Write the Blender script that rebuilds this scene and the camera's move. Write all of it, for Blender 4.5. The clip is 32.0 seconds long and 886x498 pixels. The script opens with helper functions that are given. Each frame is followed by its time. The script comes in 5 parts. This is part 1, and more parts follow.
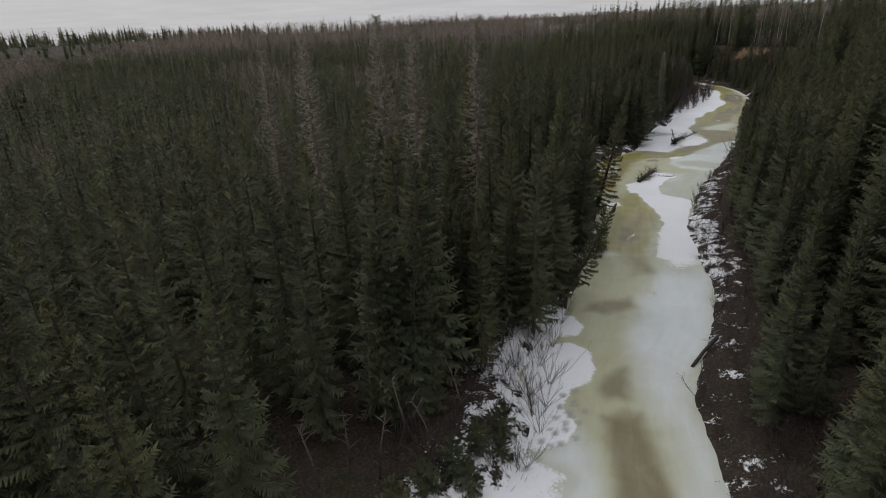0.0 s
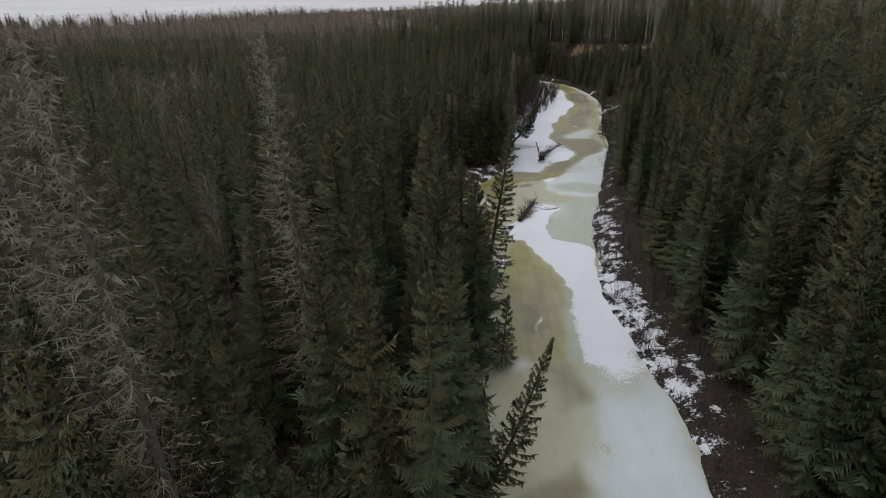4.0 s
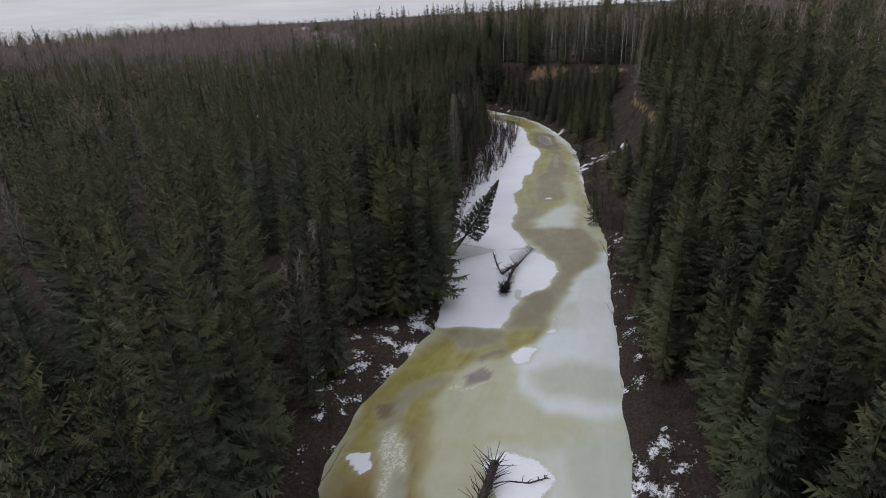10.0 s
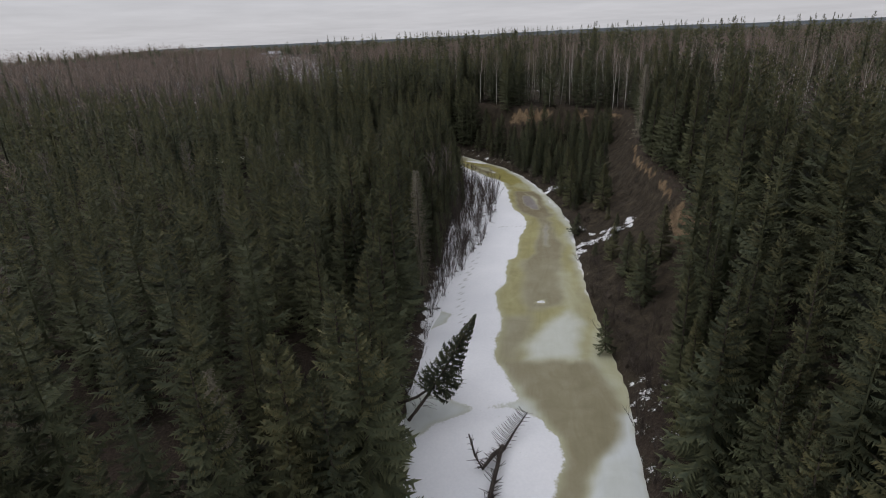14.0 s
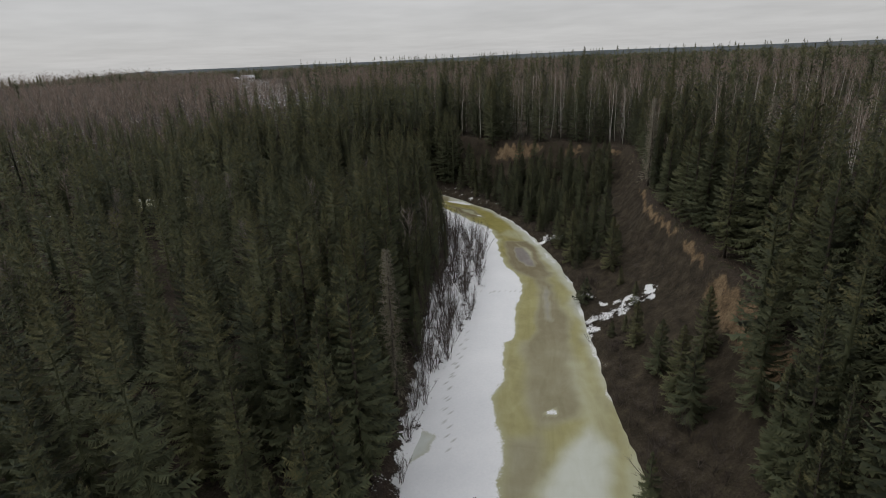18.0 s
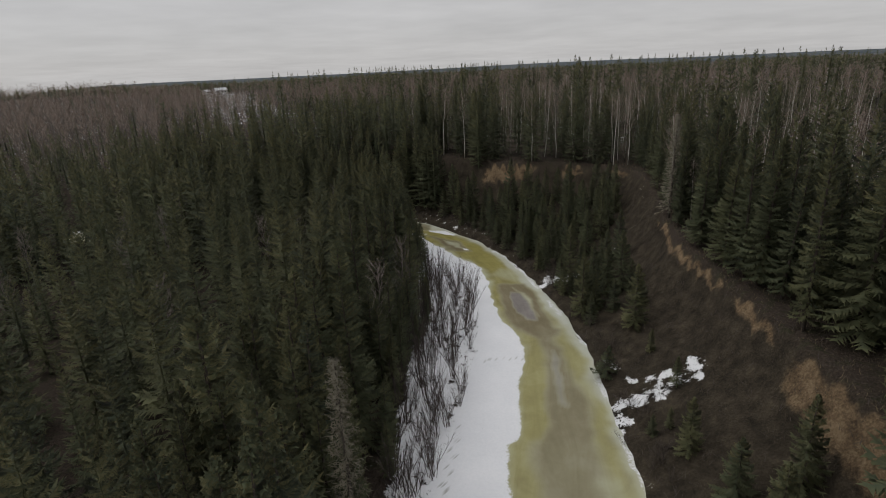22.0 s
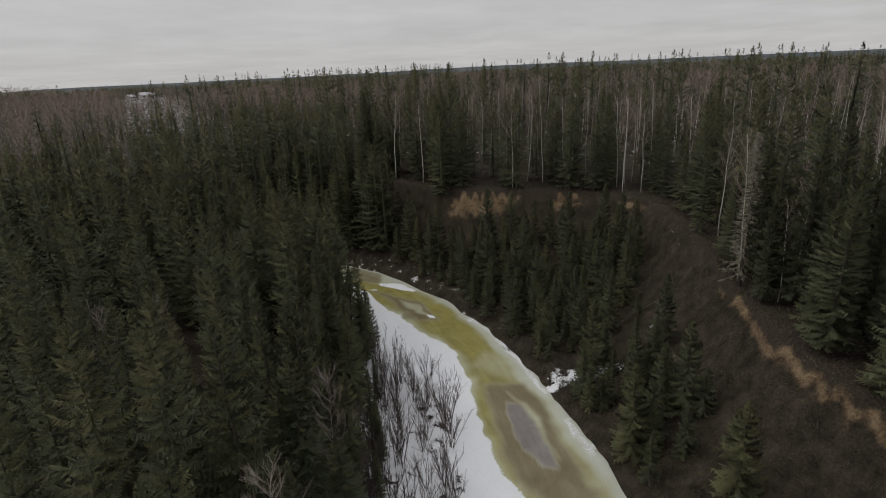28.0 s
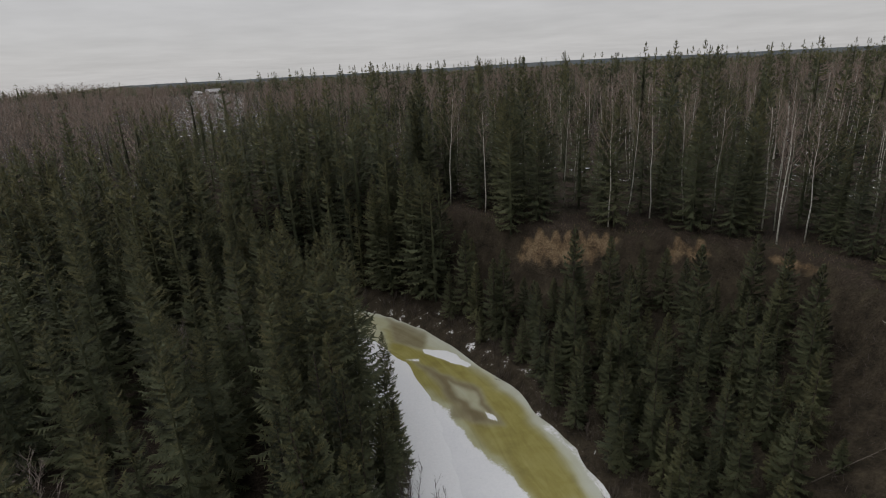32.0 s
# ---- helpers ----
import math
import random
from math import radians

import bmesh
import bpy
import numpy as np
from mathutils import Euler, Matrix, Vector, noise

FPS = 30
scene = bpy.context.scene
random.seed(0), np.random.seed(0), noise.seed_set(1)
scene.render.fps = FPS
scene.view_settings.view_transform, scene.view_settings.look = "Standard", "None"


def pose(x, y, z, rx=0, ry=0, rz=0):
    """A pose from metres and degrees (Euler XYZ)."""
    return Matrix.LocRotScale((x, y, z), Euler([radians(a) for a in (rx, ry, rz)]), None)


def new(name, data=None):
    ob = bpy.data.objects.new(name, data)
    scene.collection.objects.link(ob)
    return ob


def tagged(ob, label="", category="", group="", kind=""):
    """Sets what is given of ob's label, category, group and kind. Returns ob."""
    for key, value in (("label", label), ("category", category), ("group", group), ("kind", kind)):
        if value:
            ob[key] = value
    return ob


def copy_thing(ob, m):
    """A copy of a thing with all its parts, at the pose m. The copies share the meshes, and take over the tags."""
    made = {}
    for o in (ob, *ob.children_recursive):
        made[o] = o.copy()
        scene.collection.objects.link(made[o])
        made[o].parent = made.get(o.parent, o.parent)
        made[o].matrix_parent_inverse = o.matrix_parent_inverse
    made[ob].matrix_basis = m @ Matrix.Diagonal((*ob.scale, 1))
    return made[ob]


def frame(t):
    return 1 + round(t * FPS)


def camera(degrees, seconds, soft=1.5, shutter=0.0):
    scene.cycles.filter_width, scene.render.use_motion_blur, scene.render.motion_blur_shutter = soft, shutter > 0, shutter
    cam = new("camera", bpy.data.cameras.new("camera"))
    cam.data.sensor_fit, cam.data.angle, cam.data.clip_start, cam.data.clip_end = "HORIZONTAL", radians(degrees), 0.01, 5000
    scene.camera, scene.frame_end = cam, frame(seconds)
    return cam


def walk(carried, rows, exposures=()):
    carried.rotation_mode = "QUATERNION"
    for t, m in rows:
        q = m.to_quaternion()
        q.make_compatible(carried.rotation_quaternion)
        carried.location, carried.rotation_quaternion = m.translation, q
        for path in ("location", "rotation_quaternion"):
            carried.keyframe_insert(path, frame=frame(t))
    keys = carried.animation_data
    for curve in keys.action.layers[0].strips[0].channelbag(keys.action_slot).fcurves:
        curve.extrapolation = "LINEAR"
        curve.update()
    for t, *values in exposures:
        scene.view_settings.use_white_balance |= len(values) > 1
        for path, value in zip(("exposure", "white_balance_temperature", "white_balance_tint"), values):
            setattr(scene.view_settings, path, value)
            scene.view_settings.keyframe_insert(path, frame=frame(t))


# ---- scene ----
cam = camera(78.47, 32.0, 1.0)
# seconds, place in metres, turn in degrees
ROWS = [
    (0.0, 0.10, 3.88, 22.08, 67.17, 2.49, -1.31),
    (0.5, 0.15, 6.29, 22.14, 67.00, 2.42, -2.89),
    (1.0, 0.25, 8.75, 22.17, 66.85, 2.32, -5.13),
    (1.5, 0.44, 11.34, 22.19, 66.65, 2.24, -7.94),
    (2.0, 0.75, 14.06, 22.18, 66.53, 2.24, -9.74),
    (2.5, 1.20, 16.89, 22.17, 66.43, 2.17, -10.47),
    (3.0, 1.75, 19.80, 22.16, 66.20, 1.86, -12.66),
    (3.5, 2.39, 22.73, 22.17, 66.02, 1.81, -16.42),
    (5.5, 7.11, 35.06, 21.81, 65.86, 1.94, -20.05),
    (6.0, 8.62, 38.07, 21.82, 65.68, 2.07, -22.13),
    (6.5, 10.18, 41.07, 21.85, 65.63, 2.33, -22.50),
    (7.0, 11.78, 44.04, 21.92, 65.54, 2.48, -22.83),
    (7.5, 13.41, 46.97, 22.05, 65.62, 2.63, -23.19),
    (8.0, 15.04, 49.85, 22.24, 65.74, 2.76, -23.05),
    (8.5, 16.66, 52.65, 22.46, 65.88, 2.80, -22.99),
    (9.0, 18.24, 55.36, 22.71, 66.07, 2.89, -23.00),
    (9.5, 19.78, 57.97, 22.97, 66.31, 2.88, -22.96),
    (10.0, 21.29, 60.49, 23.26, 66.55, 2.77, -22.97),
    (10.5, 22.75, 62.94, 23.57, 66.75, 2.51, -22.81),
    (11.0, 24.13, 65.31, 23.89, 67.02, 2.23, -22.69),
    (11.5, 25.43, 67.61, 24.23, 67.25, 2.20, -23.00),
    (12.0, 26.66, 69.84, 24.58, 67.46, 2.19, -23.95),
    (12.5, 27.80, 71.96, 24.91, 67.66, 2.16, -24.42),
    (13.0, 28.86, 73.99, 25.22, 67.83, 2.20, -24.66),
    (13.5, 29.84, 75.93, 25.52, 68.13, 2.18, -24.84),
    (14.0, 30.76, 77.80, 25.81, 68.49, 2.20, -25.21),
    (14.5, 31.62, 79.56, 26.05, 68.81, 2.24, -25.56),
    (15.0, 32.42, 81.24, 26.23, 69.08, 2.23, -25.76),
    (15.5, 33.20, 82.86, 26.39, 69.36, 2.32, -26.05),
    (17.5, 36.10, 88.95, 26.69, 70.37, 2.23, -27.15),
    (18.0, 36.84, 90.47, 26.72, 70.51, 2.20, -27.45),
    (18.5, 37.57, 92.00, 26.71, 70.68, 2.11, -27.78),
    (19.0, 38.29, 93.54, 26.67, 70.88, 2.09, -28.09),
    (19.5, 39.05, 95.08, 26.65, 71.00, 2.06, -28.37),
    (20.0, 39.84, 96.64, 26.61, 71.13, 2.06, -28.65),
    (20.5, 40.67, 98.21, 26.56, 71.27, 2.09, -28.93),
    (21.0, 41.57, 99.80, 26.50, 71.40, 2.14, -29.13),
    (21.5, 42.55, 101.43, 26.46, 71.47, 2.25, -29.37),
    (22.0, 43.55, 103.10, 26.38, 71.52, 2.42, -29.57),
    (22.5, 44.55, 104.82, 26.27, 71.65, 2.48, -29.73),
    (23.0, 45.51, 106.56, 26.12, 71.78, 2.50, -29.86),
    (23.5, 46.45, 108.29, 25.98, 71.89, 2.64, -30.00),
    (24.0, 47.33, 110.03, 25.86, 71.92, 2.67, -31.45),
    (24.5, 48.20, 111.77, 25.79, 71.91, 2.67, -32.53),
    (25.0, 49.06, 113.52, 25.79, 71.85, 2.55, -33.30),
    (25.5, 49.94, 115.28, 25.83, 71.75, 2.55, -33.89),
    (27.5, 54.09, 122.44, 25.76, 71.60, 2.46, -34.75),
    (28.0, 55.28, 124.28, 25.73, 71.60, 2.48, -34.87),
    (28.5, 56.49, 126.12, 25.66, 71.63, 2.45, -34.96),
    (29.0, 57.72, 127.97, 25.61, 71.60, 2.42, -35.04),
    (29.5, 58.99, 129.87, 25.58, 71.60, 2.44, -35.13),
    (30.0, 60.26, 131.81, 25.56, 71.51, 2.50, -35.26),
    (30.5, 61.52, 133.82, 25.58, 71.43, 2.54, -35.42),
    (31.0, 62.75, 135.89, 25.62, 71.40, 2.63, -34.37),
    (31.5, 63.94, 137.95, 25.65, 71.54, 2.61, -29.61),
    (32.0, 65.12, 140.00, 25.68, 71.48, 2.76, -28.43),
]
walk(cam, [(t, pose(x, y, z, rx, ry, rz)) for t, x, y, z, rx, ry, rz in ROWS], [(0.0, -0.03, 6350, 10), (3.5, 0.06, 6220, 11), (6.0, 0.07, 6060, 13), (10.0, 0.06, 6060, 14), (14.0, 0.03, 6280, 12), (18.0, -0.03, 6500, 8), (22.0, -0.09, 6530, 9), (32.0, -0.09, 6530, 9)])

# ---- sky and light: a closed, grey overcast ----
world = bpy.data.worlds.new("overcast")
scene.world = world
world.use_nodes = True
SUN_UP, SUN_ROUND = radians(48), radians(305)


def build_sky():
    nt = world.node_tree
    nt.nodes.clear()
    N, L = nt.nodes.new, nt.links.new
    out, bg = N("ShaderNodeOutputWorld"), N("ShaderNodeBackground")
    sky = N("ShaderNodeTexSky")
    sky.sky_type, sky.sun_disc, sky.sun_elevation, sky.sun_rotation = "NISHITA", False, SUN_UP, SUN_ROUND
    co, sep = N("ShaderNodeTexCoord"), N("ShaderNodeSeparateXYZ")
    L(co.outputs["Generated"], sep.inputs[0])
    # clouds lie in a flat deck: divide the way by its height
    up = N("ShaderNodeMath"); up.operation = "MAXIMUM"; up.inputs[1].default_value = 0.0
    L(sep.outputs[2], up.inputs[0])
    lift = N("ShaderNodeMath"); lift.operation = "ADD"; lift.inputs[1].default_value = 0.07
    L(up.outputs[0], lift.inputs[0])
    deck = N("ShaderNodeVectorMath"); deck.operation = "DIVIDE"
    same = N("ShaderNodeCombineXYZ")
    for i in (0, 1):
        L(lift.outputs[0], same.inputs[i])
    same.inputs[2].default_value = 1.0
    L(co.outputs["Generated"], deck.inputs[0]); L(same.outputs[0], deck.inputs[1])
    big, fine = N("ShaderNodeTexNoise"), N("ShaderNodeTexNoise")
    for n, s, d in ((big, 0.55, 4.0), (fine, 1.9, 6.0)):
        n.inputs["Scale"].default_value, n.inputs["Detail"].default_value, n.inputs["Roughness"].default_value = s, d, 0.55
        L(deck.outputs[0], n.inputs["Vector"])
    mixn = N("ShaderNodeMath"); mixn.operation = "MULTIPLY_ADD"; mixn.inputs[1].default_value = 0.45
    L(fine.outputs[0], mixn.inputs[0]); L(big.outputs[0], mixn.inputs[2])
    tone = N("ShaderNodeMapRange")
    for k, v in (("From Min", 0.5), ("From Max", 0.95), ("To Min", 0.91), ("To Max", 1.07)):
        tone.inputs[k].default_value = v
    L(mixn.outputs[0], tone.inputs["Value"])
    ramp = N("ShaderNodeValToRGB")
    e = ramp.color_ramp.elements
    e[0].position, e[0].color = 0.0, (0.55, 0.54, 0.545, 1)
    e[1].position, e[1].color = 1.0, (1.02, 1.02, 1.04, 1)
    m = e.new(0.25); m.color = (0.60, 0.595, 0.61, 1)
    L(up.outputs[0], ramp.inputs[0])
    cloud = N("ShaderNodeVectorMath"); cloud.operation = "SCALE"
    L(ramp.outputs[0], cloud.inputs[0]); L(tone.outputs[0], cloud.inputs["Scale"])
    dim = N("ShaderNodeVectorMath"); dim.operation = "SCALE"; dim.inputs["Scale"].default_value = 0.08
    L(sky.outputs[0], dim.inputs[0])
    mix = N("ShaderNodeMix"); mix.data_type = "RGBA"; mix.inputs[0].default_value = 0.94
    L(dim.outputs[0], mix.inputs[6]); L(cloud.outputs[0], mix.inputs[7])
    L(mix.outputs[2], bg.inputs[0])
    bg.inputs[1].default_value = 1.0
    L(bg.outputs[0], out.inputs[0])


build_sky()
sun_data = bpy.data.lights.new("sun", "SUN")
sun_data.energy, sun_data.angle, sun_data.color = 0.65, radians(30), (1.0, 0.97, 0.92)
sun = new("sun", sun_data)
sun.matrix_basis = pose(0, 0, 200, 90 - math.degrees(SUN_UP), 0, 235)

# ---- materials ----


def material(name, rough=0.8, spec=0.3):
    m = bpy.data.materials.new(name)
    m.use_nodes = True
    nt = m.node_tree
    p = nt.nodes["Principled BSDF"]
    p.inputs["Roughness"].default_value = rough
    p.inputs["Specular IOR Level"].default_value = spec
    return m, nt, p


def noise_node(nt, scale, detail=4.0, rough=0.55, vec=None, distortion=0.0):
    n = nt.nodes.new("ShaderNodeTexNoise")
    n.inputs["Scale"].default_value, n.inputs["Detail"].default_value = scale, detail
    n.inputs["Roughness"].default_value, n.inputs["Distortion"].default_value = rough, distortion
    if vec is None:
        vec = nt.nodes.new("ShaderNodeNewGeometry").outputs["Position"]
    nt.links.new(vec, n.inputs["Vector"])
    return n.outputs[0]


def ramp_node(nt, fac, stops):
    r = nt.nodes.new("ShaderNodeValToRGB")
    e = r.color_ramp.elements
    e[0].position, e[0].color = stops[0][0], (*stops[0][1], 1)
    e[1].position, e[1].color = stops[-1][0], (*stops[-1][1], 1)
    for pos, col in stops[1:-1]:
        e.new(pos).color = (*col, 1)
    nt.links.new(fac, r.inputs[0])
    return r.outputs[0]


def mix_node(nt, fac, a, b, blend="MIX"):
    m = nt.nodes.new("ShaderNodeMix")
    m.data_type, m.blend_type = "RGBA", blend
    for sock, v in ((m.inputs[0], fac), (m.inputs[6], a), (m.inputs[7], b)):
        if isinstance(v, (int, float)):
            sock.default_value = v
        elif isinstance(v, tuple):
            sock.default_value = (*v, 1)
        else:
            nt.links.new(v, sock)
    return m.outputs[2]


def math_node(nt, op, a, b=0.0, c=0.0):
    m = nt.nodes.new("ShaderNodeMath")
    m.operation = op
    for sock, v in zip(m.inputs, (a, b, c)):
        if isinstance(v, (int, float)):
            sock.default_value = v
        else:
            nt.links.new(v, sock)
    return m.outputs[0]


def step_node(nt, v, lo, hi):
    r = nt.nodes.new("ShaderNodeMapRange")
    r.interpolation_type = "SMOOTHSTEP"
    nt.links.new(v, r.inputs["Value"])
    r.inputs["From Min"].default_value, r.inputs["From Max"].default_value = lo, hi
    return r.outputs["Result"]


def attr_node(nt, name):
    a = nt.nodes.new("ShaderNodeAttribute")
    a.attribute_name = name
    return a.outputs["Fac"]


def bump_node(nt, p, height, strength, distance):
    b = nt.nodes.new("ShaderNodeBump")
    b.inputs["Strength"].default_value, b.inputs["Distance"].default_value = strength, distance
    nt.links.new(height, b.inputs["Height"])
    nt.links.new(b.outputs[0], p.inputs["Normal"])


def needle_material(name, dark, mid, light, joined=False, cones=(0.225, 0.185, 0.075)):
    m, nt, p = material(name, 0.75, 0.2)
    if joined:
        rnd = attr_node(nt, "shade")
    else:
        rnd = nt.nodes.new("ShaderNodeObjectInfo").outputs["Random"]
    olive = tuple(0.42 * m_ + 0.58 * l_ for m_, l_ in zip(mid, light))
    a = ramp_node(nt, rnd, [(0.0, dark), (0.4, mid), (0.7, mid), (1.0, olive)])
    patch = noise_node(nt, 0.9, 3.0)
    b = mix_node(nt, step_node(nt, patch, 0.35, 0.7), a, tuple(0.72 * c for c in mid))
    value = attr_node(nt, "tip")
    tip = math_node(nt, "MULTIPLY", math_node(nt, "MINIMUM", value, 1.0), noise_node(nt, 5.0, 2.0))
    c = mix_node(nt, tip, b, light)
    # cones and dry tips in the crest
    crest = math_node(nt, "MULTIPLY", math_node(nt, "MAXIMUM", math_node(nt, "SUBTRACT", value, 1.0), 0.0), 0.55)
    c = mix_node(nt, crest, c, cones)
    nt.links.new(c, p.inputs["Base Color"])
    # needles scatter light as soft tufts, not as flat blades
    a = nt.nodes.new("ShaderNodeAttribute")
    a.attribute_name = "tuft"
    v = nt.nodes.new("ShaderNodeVectorTransform")
    v.vector_type, v.convert_from, v.convert_to = "NORMAL", "OBJECT", "WORLD"
    u = nt.nodes.new("ShaderNodeVectorMath")
    u.operation = "NORMALIZE"
    nt.links.new(a.outputs["Vector"], v.inputs[0])
    nt.links.new(v.outputs[0], u.inputs[0])
    nt.links.new(u.outputs[0], p.inputs["Normal"])
    thin = nt.nodes.new("ShaderNodeBsdfTranslucent")
    both = nt.nodes.new("ShaderNodeMixShader")
    both.inputs[0].default_value = 0.25
    nt.links.new(c, thin.inputs["Color"])
    nt.links.new(p.outputs[0], both.inputs[1])
    nt.links.new(thin.outputs[0], both.inputs[2])
    nt.links.new(both.outputs[0], nt.nodes["Material Output"].inputs[0])
    return m


NEEDLES = needle_material("spruce_needles", (0.055, 0.078, 0.060), (0.099, 0.120, 0.071), (0.218, 0.204, 0.095))
NEEDLES_FAR = needle_material("spruce_needles_joined", (0.055, 0.077, 0.060), (0.098, 0.119, 0.071), (0.214, 0.200, 0.095), joined=True)
LICHEN = needle_material("lichen_twigs", (0.20, 0.18, 0.13), (0.27, 0.245, 0.185), (0.42, 0.385, 0.30), cones=(0.36, 0.32, 0.24))


def wood_material(name, a, b, scale, rough=0.85):
    m, nt, p = material(name, rough, 0.25)
    n = noise_node(nt, scale, 5.0, 0.65)
    rnd = nt.nodes.new("ShaderNodeObjectInfo").outputs["Random"]
    c = ramp_node(nt, n, [(0.3, a), (0.7, b)])
    c = mix_node(nt, math_node(nt, "MULTIPLY", rnd, 0.35), c, tuple(0.6 * x for x in a))
    nt.links.new(c, p.inputs["Base Color"])
    bump_node(nt, p, n, 0.5, 0.02)
    return m


BARK = wood_material("spruce_bark", (0.055, 0.042, 0.034), (0.12, 0.10, 0.085), 9.0)
DEADWOOD = wood_material("weathered_dead_wood", (0.07, 0.055, 0.045), (0.19, 0.165, 0.14), 7.0)
DARKWOOD = wood_material("wet_dark_wood", (0.025, 0.020, 0.017), (0.075, 0.06, 0.05), 8.0, 0.7)
TWIGS = wood_material("bare_aspen_twigs", (0.21, 0.160, 0.132), (0.33, 0.265, 0.222), 3.0)
ASPEN_FAR = wood_material("grey_aspen_bark", (0.13, 0.11, 0.10), (0.27, 0.245, 0.22), 2.0)
WILLOW = wood_material("willow_stems", (0.052, 0.041, 0.036), (0.118, 0.096, 0.084), 5.0)


def aspen_bark():
    m, nt, p = material("pale_aspen_bark", 0.8, 0.25)
    geo = nt.nodes.new("ShaderNodeNewGeometry").outputs["Position"]
    s = nt.nodes.new("ShaderNodeVectorMath")
    s.operation, s.inputs[1].default_value = "MULTIPLY", (2.0, 2.0, 5.0)
    nt.links.new(geo, s.inputs[0])
    n = noise_node(nt, 1.6, 4.0, 0.6, s.outputs[0])
    c = ramp_node(nt, n, [(0.30, (0.07, 0.06, 0.05)), (0.41, (0.42, 0.40, 0.35)), (0.65, (0.62, 0.60, 0.54))])
    nt.links.new(c, p.inputs["Base Color"])
    return m


ASPEN = aspen_bark()


def ground_material():
    m, nt, p = material("forest_floor_with_snow", 0.95, 0.15)
    fine, mid, big = noise_node(nt, 6.0, 6.0, 0.65), noise_node(nt, 0.9, 5.0, 0.6), noise_node(nt, 0.12, 3.0)
    litter = ramp_node(nt, fine, [(0.25, (0.024, 0.018, 0.015)), (0.5, (0.055, 0.042, 0.033)), (0.75, (0.11, 0.085, 0.062))])
    moss = ramp_node(nt, fine, [(0.3, (0.022, 0.024, 0.014)), (0.7, (0.060, 0.056, 0.032))])
    c = mix_node(nt, step_node(nt, mid, 0.5, 0.65), litter, moss)
    soil = ramp_node(nt, math_node(nt, "MULTIPLY_ADD", mid, 0.6, math_node(nt, "MULTIPLY", fine, 0.4)),
                     [(0.34, (0.020, 0.0165, 0.012)), (0.48, (0.044, 0.0355, 0.0250)), (0.58, (0.069, 0.0555, 0.039)), (0.70, (0.105, 0.085, 0.058))])
    c = mix_node(nt, attr_node(nt, "soil"), c, soil)
    sand = ramp_node(nt, math_node(nt, "MULTIPLY_ADD", mid, 0.5, math_node(nt, "MULTIPLY", fine, 0.5)),
                     [(0.34, (0.055, 0.037, 0.024)), (0.5, (0.17, 0.118, 0.070)), (0.68, (0.32, 0.235, 0.145))])
    c = mix_node(nt, step_node(nt, math_node(nt, "MULTIPLY_ADD", mid, 0.6, attr_node(nt, "sand")), 0.58, 0.86), c, sand)
    grain = math_node(nt, "MULTIPLY_ADD", fine, 0.35, math_node(nt, "MULTIPLY", mid, 0.65))
    edge = math_node(nt, "ADD", attr_node(nt, "snow"), grain)
    mask = step_node(nt, edge, 0.97, 1.03)
    snow = ramp_node(nt, fine, [(0.2, (0.72, 0.73, 0.75)), (0.8, (0.82, 0.82, 0.84))])
    c = mix_node(nt, mask, c, snow)
    # aerial haze is painted into the far ground's colour as blue-grey
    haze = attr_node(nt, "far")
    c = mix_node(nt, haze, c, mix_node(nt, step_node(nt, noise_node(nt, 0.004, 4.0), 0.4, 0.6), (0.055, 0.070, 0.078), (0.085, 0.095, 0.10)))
    nt.links.new(c, p.inputs["Base Color"])
    bare = math_node(nt, "MULTIPLY_ADD", mask, -0.9, 1.0)
    bump_node(nt, p, math_node(nt, "ADD", math_node(nt, "MULTIPLY", math_node(nt, "MULTIPLY_ADD", mid, 1.5, fine), bare), math_node(nt, "MULTIPLY", mask, 1.4)), 1.0, 0.22)
    return m


